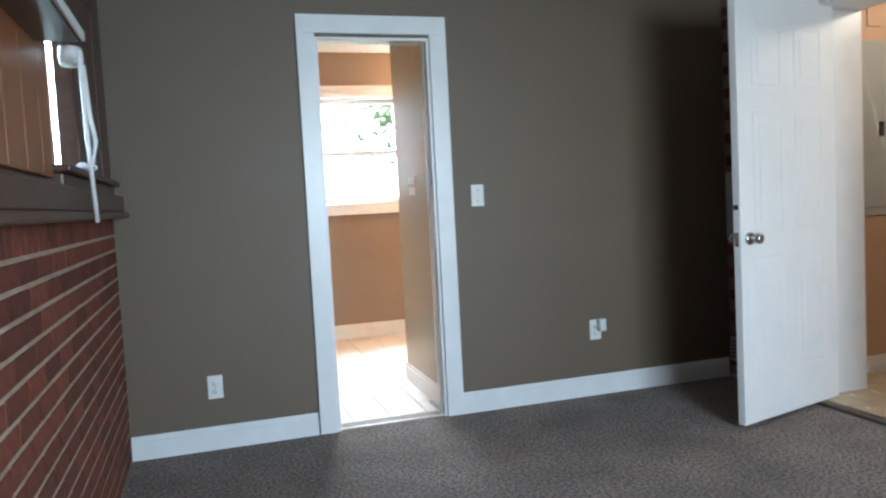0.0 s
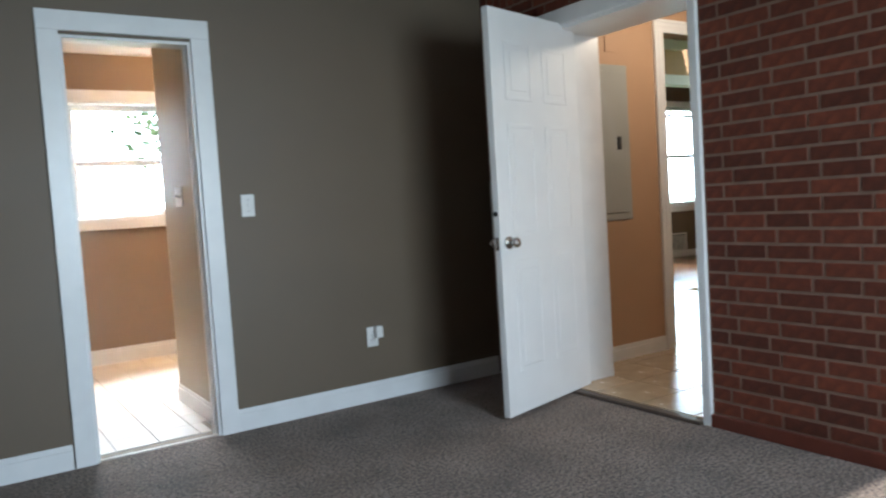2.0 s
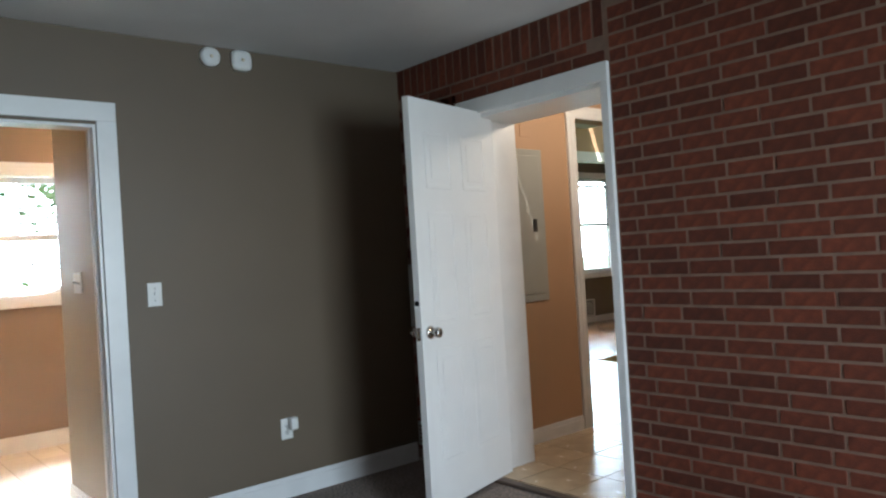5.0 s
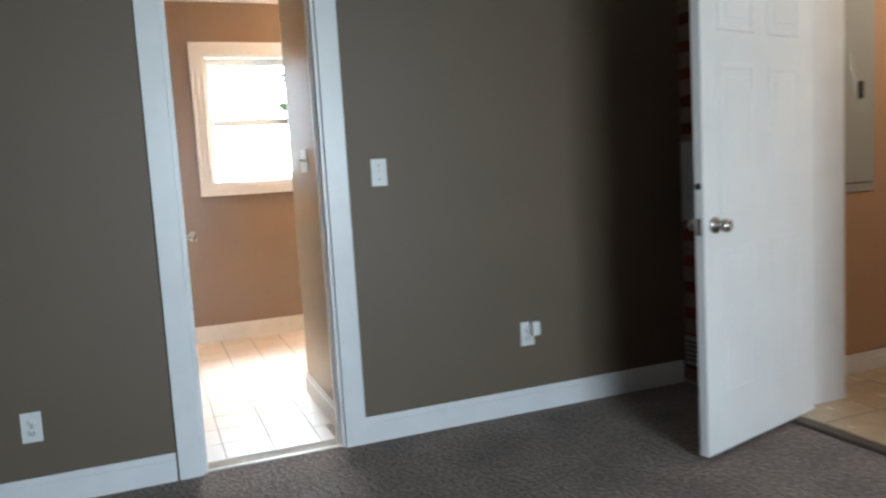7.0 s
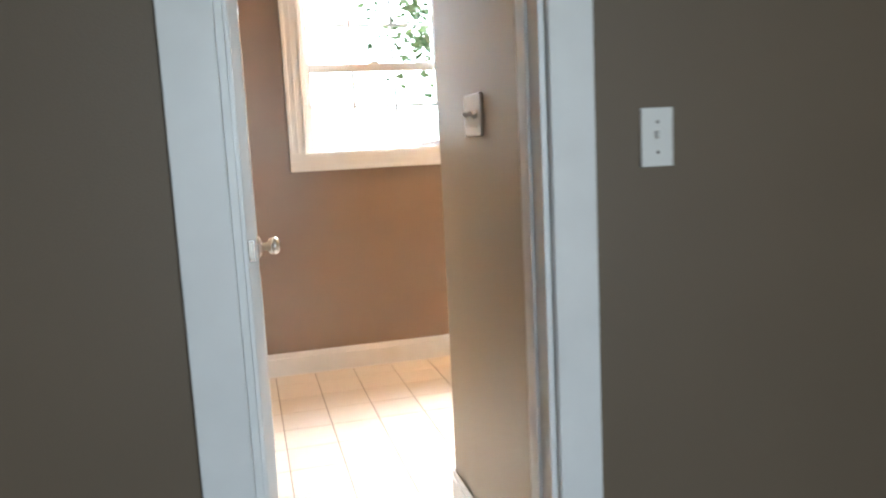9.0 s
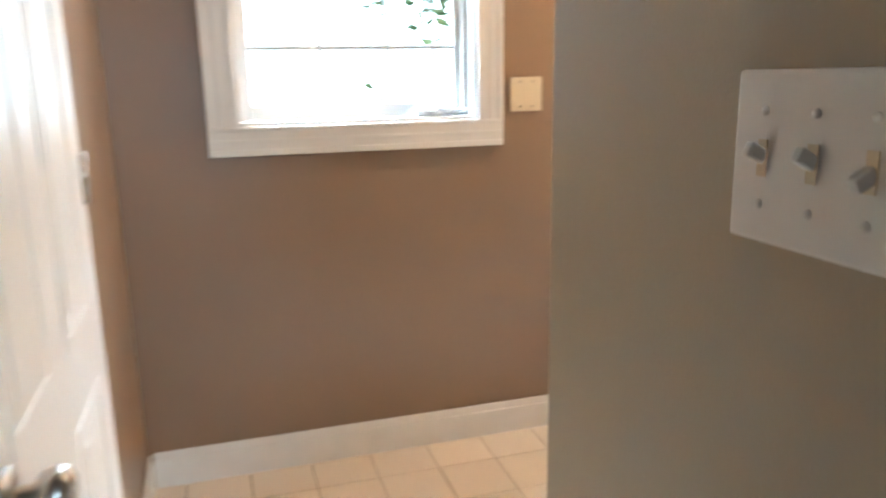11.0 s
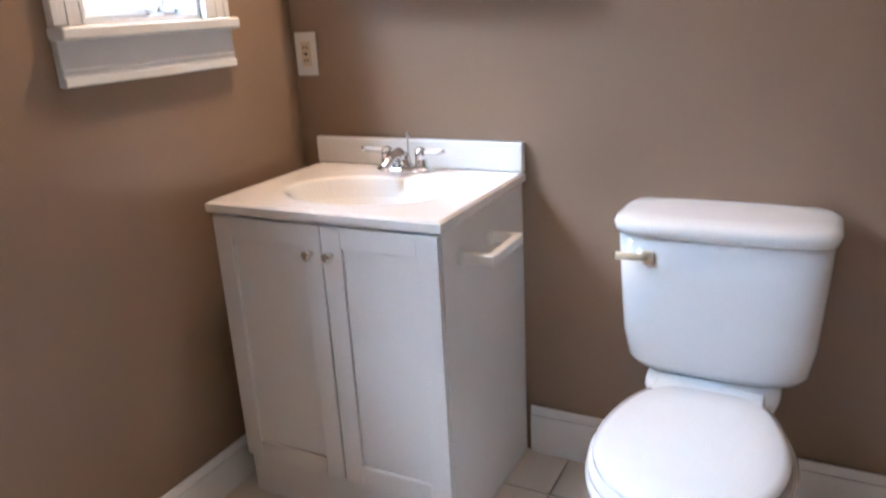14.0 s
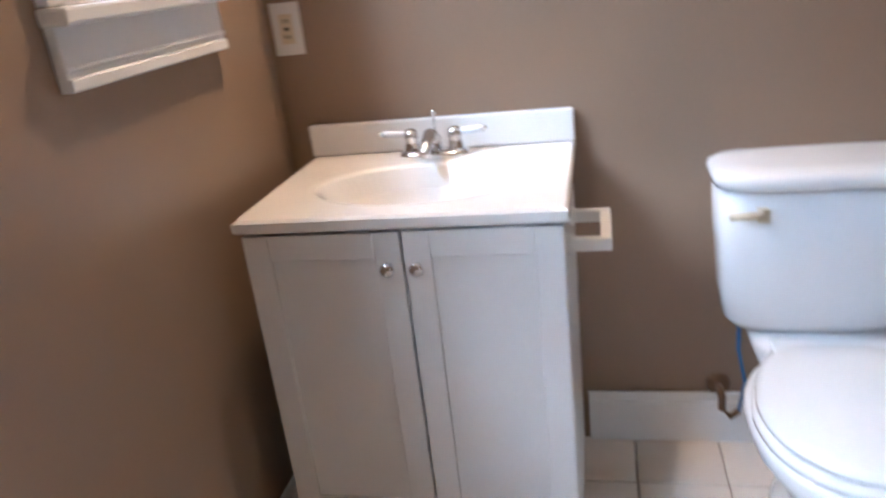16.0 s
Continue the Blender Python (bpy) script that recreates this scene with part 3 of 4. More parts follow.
part("latch_plate", boxes((0.779, 0.7825, 0.008, 0.027, 0.87, 0.935), bevel=0.001), M_NICKEL, door_1)
for z in (0.2, 1.10, 1.8):
    part("hinge", boxes((-0.010, 0.030, 0.033, 0.0375, z, z + 0.09), bevel=0.001), M_NICKEL, door_1)
    part("hinge_pin", tube([(-0.010, 0.037, z - 0.003), (-0.010, 0.037, z + 0.093)], 0.006, 12), M_NICKEL, door_1)
door_1.matrix_world = pose(0.014, 1.70, 0.008, 0, 0, -90)


# vanity
vanity = thing("vanity_cabinet", (2.13, 2.25, 0), "white two-door vanity cabinet with recessed panels", "cabinet")
VX, VY0, VY1 = 1.907, 1.945, 2.562
part("side_panel", boxes((VX, 2.372, VY0, VY0 + 0.016, 0.0, 0.800)), M_VANITY, vanity)
part("side_panel", boxes((VX, 2.372, VY1 - 0.016, VY1, 0.0, 0.800)), M_VANITY, vanity)
part("back_panel", boxes((2.36, 2.372, VY0 + 0.016, VY1 - 0.016, 0.12, 0.80)), M_VANITY, vanity)
part("bottom_shelf", boxes((VX, 2.36, VY0 + 0.016, VY1 - 0.016, 0.12, 0.15)), M_VANITY, vanity)
part("toe_kick", boxes((VX - 0.003, VX + 0.010, VY0 + 0.017, VY1 - 0.017, 0.0, 0.119), bevel=0.001), M_VANITY, vanity)
for y0, y1, ky in ((VY0 + 0.001, 2.2425, 2.217), (2.2475, VY1 - 0.001, 2.273)):
    w = 0.052
    d = part("door", boxes((VX - 0.018, VX - 0.001, y0, y0 + w, 0.128, 0.796), (VX - 0.018, VX - 0.001, y1 - w, y1, 0.128, 0.796), (VX - 0.018, VX - 0.001, y0 + w, y1 - w, 0.128, 0.128 + w), (VX - 0.018, VX - 0.001, y0 + w, y1 - w, 0.796 - w, 0.796), bevel=0.002), M_VANITY, vanity)
    part("panel", boxes((VX - 0.010, VX - 0.002, y0 + w - 0.002, y1 - w + 0.002, 0.128 + w - 0.002, 0.796 - w + 0.002)), M_VANITY, d)
    part("knob", tube([(VX - 0.017, ky, 0.728), (VX - 0.030, ky, 0.728), (VX - 0.032, ky, 0.728), (VX - 0.040, ky, 0.728), (VX - 0.044, ky, 0.728)], [0.006, 0.006, 0.013, 0.014, 0.009], 20), M_CHROME, d, "chrome knob")

holder = thing("paper_holder", (2.07, 1.945, 0.73), "empty white plastic paper holder on vanity side", "paper holder")
for hx in (1.994, 2.156):
    part("mount", tube([(hx, 1.9465, 0.719), (hx, 1.938, 0.719), (hx, 1.934, 0.719)], [0.020, 0.020, 0.015], 20), M_PLASTIC, holder)
part("arm", boxes((1.985, 2.003, 1.862, 1.938, 0.705, 0.733), bevel=0.004), M_PLASTIC, holder)
part("arm", boxes((2.147, 2.165, 1.862, 1.938, 0.705, 0.733), bevel=0.004), M_PLASTIC, holder)
part("roller", boxes((2.0, 2.15, 1.862, 1.884, 0.708, 0.731), bevel=0.005), M_PLASTIC, holder)


def vanity_top():
    x0, x1, y0, y1, z0, z1 = 1.885, 2.374, 1.935, 2.575, 0.802, 0.830
    cx, cy = 2.095, 2.255
    bm = bmesh.new()
    n = 72
    angles = [2 * math.pi * k / n for k in range(n)]
    for px, py in ((x0, y0), (x0, y1), (x1, y0), (x1, y1)):
        corner = math.atan2(py - cy, px - cx) % (2 * math.pi)
        k = min(range(n), key=lambda q: abs(angles[q] - corner))
        angles[k] = corner
    def ring(f):
        return [bm.verts.new(f(a)) for a in angles]
    def rect(a, inset, z):
        c, s = math.cos(a), math.sin(a)
        tx = ((x1 - inset - cx) if c > 0 else (cx - x0 - inset)) / max(abs(c), 1e-6)
        ty = ((y1 - inset - cy) if s > 0 else (cy - y0 - inset)) / max(abs(s), 1e-6)
        t = min(tx, ty)
        return (cx + c * t, cy + s * t, z)
    rings = [ring(lambda a: rect(a, 0.004, z0)), ring(lambda a: rect(a, 0.0, z0 + 0.004)), ring(lambda a: rect(a, 0.0, z1 - 0.006)), ring(lambda a: rect(a, 0.006, z1))]
    for f, dz in ((1.10, 0.0), (1.03, -0.001), (0.98, -0.006), (0.93, -0.020), (0.84, -0.050), (0.68, -0.085), (0.45, -0.108), (0.15, -0.116), (0.02, -0.118)):
        rings.append(ring(lambda a, f=f, dz=dz: (cx + 0.140 * f * math.cos(a), cy + 0.212 * f * math.sin(a), z1 + dz)))
    skin(bm, rings, cap=False)
    for fc in bm.faces:
        fc.smooth = fc.calc_center_median().z < z1 - 0.0005 and abs(fc.normal.z) > 0.05
    return bm


top = thing("bathroom_sink", (2.13, 2.25, 0.802), "white cultured marble vanity top with oval basin", "sink")
part("basin_top", vanity_top(), M_MARBLE, top)
part("backsplash", boxes((2.352, 2.374, 1.935, 2.575, 0.8305, 0.908), bevel=0.005), M_MARBLE, top)
part("drain", tube([(2.095, 2.255, 0.7135), (2.095, 2.255, 0.718)], [0.022, 0.019], 24), M_CHROME, top)
faucet = thing("faucet", (2.30, 2.255, 0.831), "chrome two-handle basin faucet with white levers", "faucet")
part("base", oval_loft([(2.305, 2.255, 0.8305, 0.030, 0.082, 3.2), (2.305, 2.255, 0.838, 0.030, 0.082, 3.2), (2.305, 2.255, 0.844, 0.024, 0.076, 3)]), M_CHROME, faucet)
part("spout", tube([(2.31, 2.255, 0.842), (2.30, 2.255, 0.868), (2.278, 2.255, 0.880), (2.240, 2.255, 0.876), (2.205, 2.255, 0.862), (2.200, 2.255, 0.850)], [0.020, 0.020, 0.019, 0.015, 0.012, 0.011], 20), M_CHROME, faucet)
part("lift_rod", tube([(2.33, 2.255, 0.86), (2.33, 2.255, 0.918), (2.33, 2.255, 0.922), (2.33, 2.255, 0.930)], [0.003, 0.003, 0.006, 0.005], 12), M_CHROME, faucet)
for s in (-1, 1):
    hy = 2.255 + s * 0.052
    hub = part("handle", tube([(2.305, hy, 0.843), (2.305, hy, 0.848), (2.305, hy, 0.868), (2.305, hy, 0.876), (2.305, hy, 0.890), (2.305, hy, 0.896)], [0.022, 0.019, 0.015, 0.017, 0.015, 0.006], 20), M_CHROME, faucet)
    part("lever", tube([(2.305, hy + s * 0.012, 0.884), (2.300, hy + s * 0.055, 0.887), (2.298, hy + s * 0.066, 0.888)], [0.007, 0.008, 0.007], 14), M_CERAMIC, hub, "white porcelain lever")
    part("tip", tube([(2.298, hy + s * 0.066, 0.888), (2.298, hy + s * 0.074, 0.888)], [0.005, 0.006], 14), M_CHROME, hub)

# medicine cabinet with three mirror doors
med = thing("medicine_cabinet", (2.34, 2.18, 1.283), "three-door mirrored medicine cabinet on the wall", "medicine cabinet")
part("body", boxes((2.315, VW - 0.001, 1.86, 2.555, 1.287, 1.93)), M_WHITE, med)
for y0, y1, ky in ((2.305, 2.555, 2.515), (2.055, 2.302, 2.085), (1.86, 2.052, 1.90)):
    d = part("mirror_door", boxes((2.300, 2.314, y0, y1, 1.284, 1.935), bevel=0.002), M_MIRROR, med)
    part("knob", tube([(2.300, ky, 1.335), (2.288, ky, 1.335), (2.285, ky, 1.335), (2.280, ky, 1.335)], [0.004, 0.004, 0.010, 0.008], 16), M_CHROME, d)
fixture = thing("vanity_light", (2.34, 2.18, 2.02), "chrome vanity light bar with warm bulb", "wall lamp")
part("bar", boxes((2.34, VW - 0.001, 1.95, 2.45, 2.03, 2.11), bevel=0.006), M_CHROME, fixture)
for by in (2.05, 2.2, 2.35):
    part("bulb", oval_loft([(2.29, by, 2.02, 0.01, 0.01, 2), (2.29, by, 2.035, 0.028, 0.028, 2), (2.29, by, 2.06, 0.038, 0.038, 2), (2.29, by, 2.085, 0.028, 0.028, 2), (2.29, by, 2.10, 0.01, 0.01, 2)], 20), M_BULB, fixture)
    part("socket", tube([(2.345, by, 2.06), (2.32, by, 2.06)], 0.018, 16), M_CHROME, fixture)

# toilet
toilet = thing("toilet", (2.0, 1.415, 0), "white two-piece ceramic toilet with closed lid", "toilet")
TY = 1.428
part("tank", oval_loft([(2.262, TY, 0.420, 0.075, 0.155, 3), (2.260, TY, 0.428, 0.090, 0.182, 3.4), (2.256, TY, 0.45, 0.099, 0.196, 3.6), (2.250, TY, 0.52, 0.105, 0.206, 4), (2.248, TY, 0.62, 0.108, 0.212, 4.2), (2.246, TY, 0.758, 0.111, 0.218, 4.4)], 64), M_CERAMIC, toilet)
part("tank_lid", oval_loft([(2.246, TY, 0.756, 0.110, 0.215, 4.4), (2.246, TY, 0.760, 0.120, 0.226, 4.4), (2.246, TY, 0.778, 0.122, 0.229, 4.4), (2.246, TY, 0.788, 0.118, 0.224, 4.2), (2.246, TY, 0.794, 0.106, 0.210, 4), (2.246, TY, 0.797, 0.07, 0.16, 3.5)], 64), M_CERAMIC, toilet)
lev = part("flush_lever", boxes((2.128, 2.142, 1.556, 1.578, 0.697, 0.727), bevel=0.003), M_CREAM, toilet, "ivory plastic flush lever")
part("lever_arm", tube([(2.128, 1.568, 0.715), (2.118, 1.60, 0.716), (2.112, 1.632, 0.718)], [0.007, 0.008, 0.009], 12), M_CREAM, lev)
part("bowl", oval_loft([(2.03, TY, 0.0, 0.215, 0.105, 2.6), (2.03, TY, 0.03, 0.210, 0.100, 2.6), (2.02, TY, 0.12, 0.190, 0.088, 2.4), (1.99, TY, 0.20, 0.200, 0.100, 2.3), (1.945, TY, 0.28, 0.235, 0.145, 2.2), (1.925, TY, 0.345, 0.258, 0.188, 2.2), (1.925, TY, 0.375, 0.260, 0.194, 2.2), (1.925, TY, 0.384, 0.253, 0.188, 2.2)], 64), M_CERAMIC, toilet)
part("tank_shelf", oval_loft([(2.20, TY, 0.30, 0.10, 0.10, 4), (2.22, TY, 0.36, 0.115, 0.13, 4), (2.22, TY, 0.405, 0.12, 0.145, 4), (2.22, TY, 0.421, 0.115, 0.140, 4)], 48), M_CERAMIC, toilet)
part("seat", seat_loft([(1.905, TY, 0.385, 0.222, 0.180), (1.905, TY, 0.388, 0.230, 0.188), (1.905, TY, 0.400, 0.230, 0.188), (1.905, TY, 0.404, 0.222, 0.180)]), M_CERAMIC, toilet)
part("seat_lid", seat_loft([(1.914, TY, 0.405, 0.216, 0.173), (1.914, TY, 0.409, 0.224, 0.181), (1.914, TY, 0.420, 0.222, 0.179), (1.914, TY, 0.427, 0.204, 0.162), (1.914, TY, 0.431, 0.14, 0.11), (1.914, TY, 0.432, 0.05, 0.04)]), M_CERAMIC, toilet)
part("seat_hinge", boxes((2.085, 2.150, TY - 0.115, TY + 0.115, 0.404, 0.426), bevel=0.006), M_CERAMIC, toilet)
valve = thing("supply_valve", (2.36, 1.63, 0.17), "metal supply valve with blue hose below tank", "valve")
part("escutcheon", tube([(VW - 0.001, 1.605, 0.172), (VW - 0.010, 1.605, 0.172)], [0.032, 0.026], 24), M_RUST, valve)
part("stub", tube([(VW - 0.008, 1.605, 0.172), (2.31, 1.605, 0.172), (2.31, 1.605, 0.14), (2.31, 1.585, 0.118), (2.31, 1.565, 0.135)], 0.009, 12), M_RUST, valve)
part("hose", tube([(2.31, 1.565, 0.135), (2.30, 1.555, 0.22), (2.29, 1.575, 0.32), (2.27, 1.58, 0.425)], 0.0045, 10), M_BLUEHOSE, valve, "blue braided hose")


# plates and small things
def plate_y(name, x, z, y, w, h, label, category, material):
    """A cover plate on a wall that faces -y."""
    root = thing(name, (x, y, z - h / 2), label, category)
    part("plate", boxes((x - w / 2, x + w / 2, y - 0.006, y - 0.0005, z - h / 2, z + h / 2), bevel=0.0025), material, root)
    return root


def screw_y(root, x, y, z):
    part("screw", tube([(x, y, z), (x, y - 0.0015, z)], [0.0035, 0.003], 10), M_NICKEL, root)


def outlet_y(name, x, z, y, label):
    root = plate_y(name, x, z, y, 0.072, 0.116, label, "outlet", M_PLASTIC)
    for s in (-1, 1):
        zc = z + s * 0.0195
        r = part("receptacle", oval_loft([(x, 0, 0.0, 0.0168, 0.0142, 3), (x, 0, 0.002, 0.016, 0.0135, 3)], 24), M_PLASTIC, root)
        r.data.transform(Matrix(((1, 0, 0, 0), (0, 0, -1, y - 0.0058), (0, 1, 0, zc), (0, 0, 0, 1))))
        part("slot", boxes((x - 0.0075, x - 0.0055, y - 0.0083, y - 0.0070, zc - 0.003, zc + 0.006)), M_SLOT, r)
        part("slot", boxes((x + 0.0055, x + 0.0075, y - 0.0083, y - 0.0070, zc - 0.003, zc + 0.005)), M_SLOT, r)
        part("slot", boxes((x - 0.002, x + 0.002, y - 0.0083, y - 0.0070, zc - 0.010, zc - 0.006)), M_SLOT, r)
    screw_y(root, x, y - 0.006, z)
    return root


outlet_y("outlet", -0.595, 0.312, 0.0, "white duplex outlet low on taupe wall")
outlet_y("outlet", 1.520, 0.382, 0.0, "white duplex outlet with plugged-in adapter")
plug = thing("plug_adapter", (1.545, -0.006, 0.39), "small white plug-in adapter in the outlet", "adapter")
part("body", boxes((1.527, 1.572, -0.048, -0.0085, 0.375, 0.445), bevel=0.008), M_PLASTIC, plug)
switch = plate_y("light_switch", 0.834, 1.190, 0.0, 0.072, 0.118, "white single light switch beside bathroom door", "light switch", M_PLASTIC)
part("toggle", boxes((0.829, 0.839, -0.018, -0.0055, 1.187, 1.203), bevel=0.002), M_PLASTIC, switch)
screw_y(switch, 0.834, -0.006, 1.22)
screw_y(switch, 0.834, -0.006, 1.16)
blank = plate_y("blank_plate", 1.330, 1.260, FAR, 0.118, 0.116, "ivory two-gang blank cover plate", "cover plate", M_CREAM)
for sx in (-0.023, 0.023):
    for sz in (-0.042, 0.042):
        screw_y(blank, 1.330 + sx, FAR - 0.006, 1.26 + sz)

triple = thing("light_switch_triple", (0.630, 0.562, 1.213), "white three-gang toggle switch plate on partition", "light switch")
part("plate", boxes((0.6235, 0.6295, 0.490, 0.634, 1.213, 1.325), bevel=0.003), M_PLASTIC, triple)
for i, up in ((0, -1), (1, 1), (2, 1)):
    ty, tz = 0.519 + 0.043 * i, 1.269
    part("toggle_slot", boxes((0.6228, 0.6236, ty - 0.0042, ty + 0.0042, tz - 0.012, tz + 0.012)), M_CREAM, triple)
    tg = boxes((0.609, 0.624, ty - 0.0036, ty + 0.0036, tz - 0.005, tz + 0.005), bevel=0.0018)
    bmesh.ops.transform(tg, verts=tg.verts, matrix=Matrix.Translation((0.624, ty, tz)) @ Matrix.Rotation(up * 0.5, 4, "Y") @ Matrix.Translation((-0.624, -ty, -tz)))
    part("toggle", tg, M_PLASTIC, triple)
    for sz in (tz - 0.030, tz + 0.030):
        part("screw", tube([(0.6236, ty, sz), (0.622, ty, sz)], [0.0032, 0.0027], 10), M_PLASTIC, triple)

gfci = thing("outlet_gfci", (VW, 2.592, 1.08), "white outlet beside the corner above vanity", "outlet")
part("plate", boxes((VW - 0.006, VW - 0.0005, 2.555, 2.628, 1.078, 1.198), bevel=0.0025), M_PLASTIC, gfci)
part("insert", boxes((VW - 0.008, VW - 0.0055, 2.5755, 2.6075, 1.104, 1.172), bevel=0.001), M_CREAM, gfci, "ivory outlet face")
for zc in (1.120, 1.156):
    part("slot", boxes((VW - 0.009, VW - 0.0078, 2.585, 2.588, zc - 0.004, zc + 0.005)), M_SLOT, gfci)
    part("slot", boxes((VW - 0.009, VW - 0.0078, 2.595, 2.598, zc - 0.004, zc + 0.005)), M_SLOT, gfci)
part("button", boxes((VW - 0.0095, VW - 0.0078, 2.586, 2.597, 1.134, 1.142), bevel=0.0005), M_SLOT, gfci)

for sx, r in ((1.193, 0.056), (1.372, 0.060)):
    det = thing("smoke_detector", (sx, 0, 2.428), "round white detector high on taupe wall", "smoke detector", "wall detectors")
    p = 2.2 if sx < 1.3 else 3.6
    bm = oval_loft([(0, 0, 0.0005, r, r * 0.94, p), (0, 0, 0.018, r, r * 0.94, p), (0, 0, 0.028, r * 0.93, r * 0.86, p), (0, 0, 0.036, r * 0.7, r * 0.62, p), (0, 0, 0.037, r * 0.3, r * 0.3, 2)], 40)
    bmesh.ops.transform(bm, verts=bm.verts, matrix=Matrix(((1, 0, 0, sx), (0, 0, -1, 0), (0, 1, 0, 2.428), (0, 0, 0, 1))))
    part("body", bm, M_PLASTIC, det)
    part("test_button", tube([(sx, -0.036, 2.428), (sx, -0.040, 2.428)], [0.010, 0.009], 16), M_CREAM, det)

epanel = thing("breaker_panel", (3.15, HY, 0.955), "grey metal electric breaker panel with black latch", "electric panel")
part("frame", boxes((2.965, 3.330, HY - 0.008, HY - 0.0005, 0.952, 1.968), bevel=0.003), M_GREY, epanel)
ed = part("door", boxes((3.00, 3.295, HY - 0.014, HY - 0.008, 1.00, 1.925), bevel=0.003), M_GREY, epanel)
part("latch", boxes((3.205, 3.240, HY - 0.020, HY - 0.013, 1.415, 1.50), bevel=0.002), M_SLOT, ed)
seam = thing("wall_patch", (3.16, HY, 2.05), "small flush tan cover above the panel", "cover plate")
part("plate", boxes((3.14, 3.24, HY - 0.006, HY - 0.0005, 2.05, 2.2), bevel=0.002), M_TAN, seam)


def register(name, x0, x1, y, z0, z1, label):
    root = thing(name, ((x0 + x1) / 2, y, z0), label, "wall register")
    part("frame", boxes((x0, x1, y - 0.012, y - 0.0005, z0, z0 + 0.02), (x0, x1, y - 0.012, y - 0.0005, z1 - 0.02, z1), (x0, x0 + 0.02, y - 0.012, y - 0.0005, z0 + 0.02, z1 - 0.02), (x1 - 0.02, x1, y - 0.012, y - 0.0005, z0 + 0.02, z1 - 0.02)), M_PLASTIC, root)
    part("backing", boxes((x0 + 0.02, x1 - 0.02, y - 0.003, y - 0.0008, z0 + 0.02, z1 - 0.02)), M_SLOT, root)
    z = z0 + 0.03
    while z < z1 - 0.03:
        part("slat", boxes((x0 + 0.02, x1 - 0.02, y - 0.011, y - 0.004, z, z + 0.009)), M_PLASTIC, root)
        z += 0.02
    return root


register("floor_register", 9.08, 9.55, FY, 0.12, 0.40, "white louvred register low on far wall")

# return grille and box behind the open door, on the brick wall
grille = thing("brick_register", (RX, -0.2, 0.1), "old brown louvred register low on brick wall", "wall register")
part("frame", boxes((RX - 0.016, RX - 0.0005, -0.40, -0.02, 0.10, 0.25), bevel=0.003), M_GREY, grille)
for k in range(5):
    part("slat", boxes((RX - 0.021, RX - 0.0155, -0.38, -0.04, 0.122 + 0.024 * k, 0.134 + 0.024 * k)), M_THRESH, grille)
chime = thing("wall_box", (RX, -0.15, 0.85), "grey metal box behind the open door", "electrical box")
part("box", boxes((RX - 0.06, RX - 0.0005, -0.30, -0.07, 0.86, 1.25), bevel=0.004), M_GREY, chime)

cable = thing("cable_outlet", (RX - 0.03, -2.63, 0), "small ivory cable box with wire on brick base", "cable box")
part("box", boxes((RX - 0.052, RX - 0.0225, -2.655, -2.605, 0.0, 0.034), bevel=0.004), M_CREAM, cable)
part("wire", tube([(RX - 0.036, -2.63, 0.033), (RX - 0.034, -2.628, 0.06), (RX - 0.026, -2.636, 0.082), (RX - 0.004, -2.640, 0.09)], 0.0035, 8), M_SLOT, cable, "black coaxial wire")
part("clip", tube([(RX + 0.0, -2.640, 0.09), (RX - 0.014, -2.640, 0.09)], [0.012, 0.009], 12), M_SLOT, cable)

bag = thing("plastic_bag", (1.02, FAR + 0.045, W1[2] + 0.012), "crumpled clear plastic bag on window sill", "plastic bag")
rng = random.Random(4)
bm = bmesh.new()
bmesh.ops.create_icosphere(bm, subdivisions=4, radius=1)
for v in bm.verts:
    d = 1 + 0.55 * noise.noise(v.co * 2.1) + 0.3 * noise.noise(v.co * 5.3)
    v.co = Vector((1.03 + v.co.x * d * 0.085, FAR + 0.045 + v.co.y * d * 0.026, W1[2] + 0.0125 + max(0, (v.co.z + 0.6) * d * 0.020)))
part("film", bm, M_FILM, bag)

# outside
sky_backdrop = setting("backdrop", boxes((-120, 240, 70, 70.5, -0.5, 60)), emission_material("bright_haze", (0.66, 0.85, 1.0), 13.0), "bright hazy white sky in the distance", "sky")
setting("ground", boxes((-150, 260, -80, 90, -0.7, -0.5)), M_GRASS, "green lawn around the house", "ground")


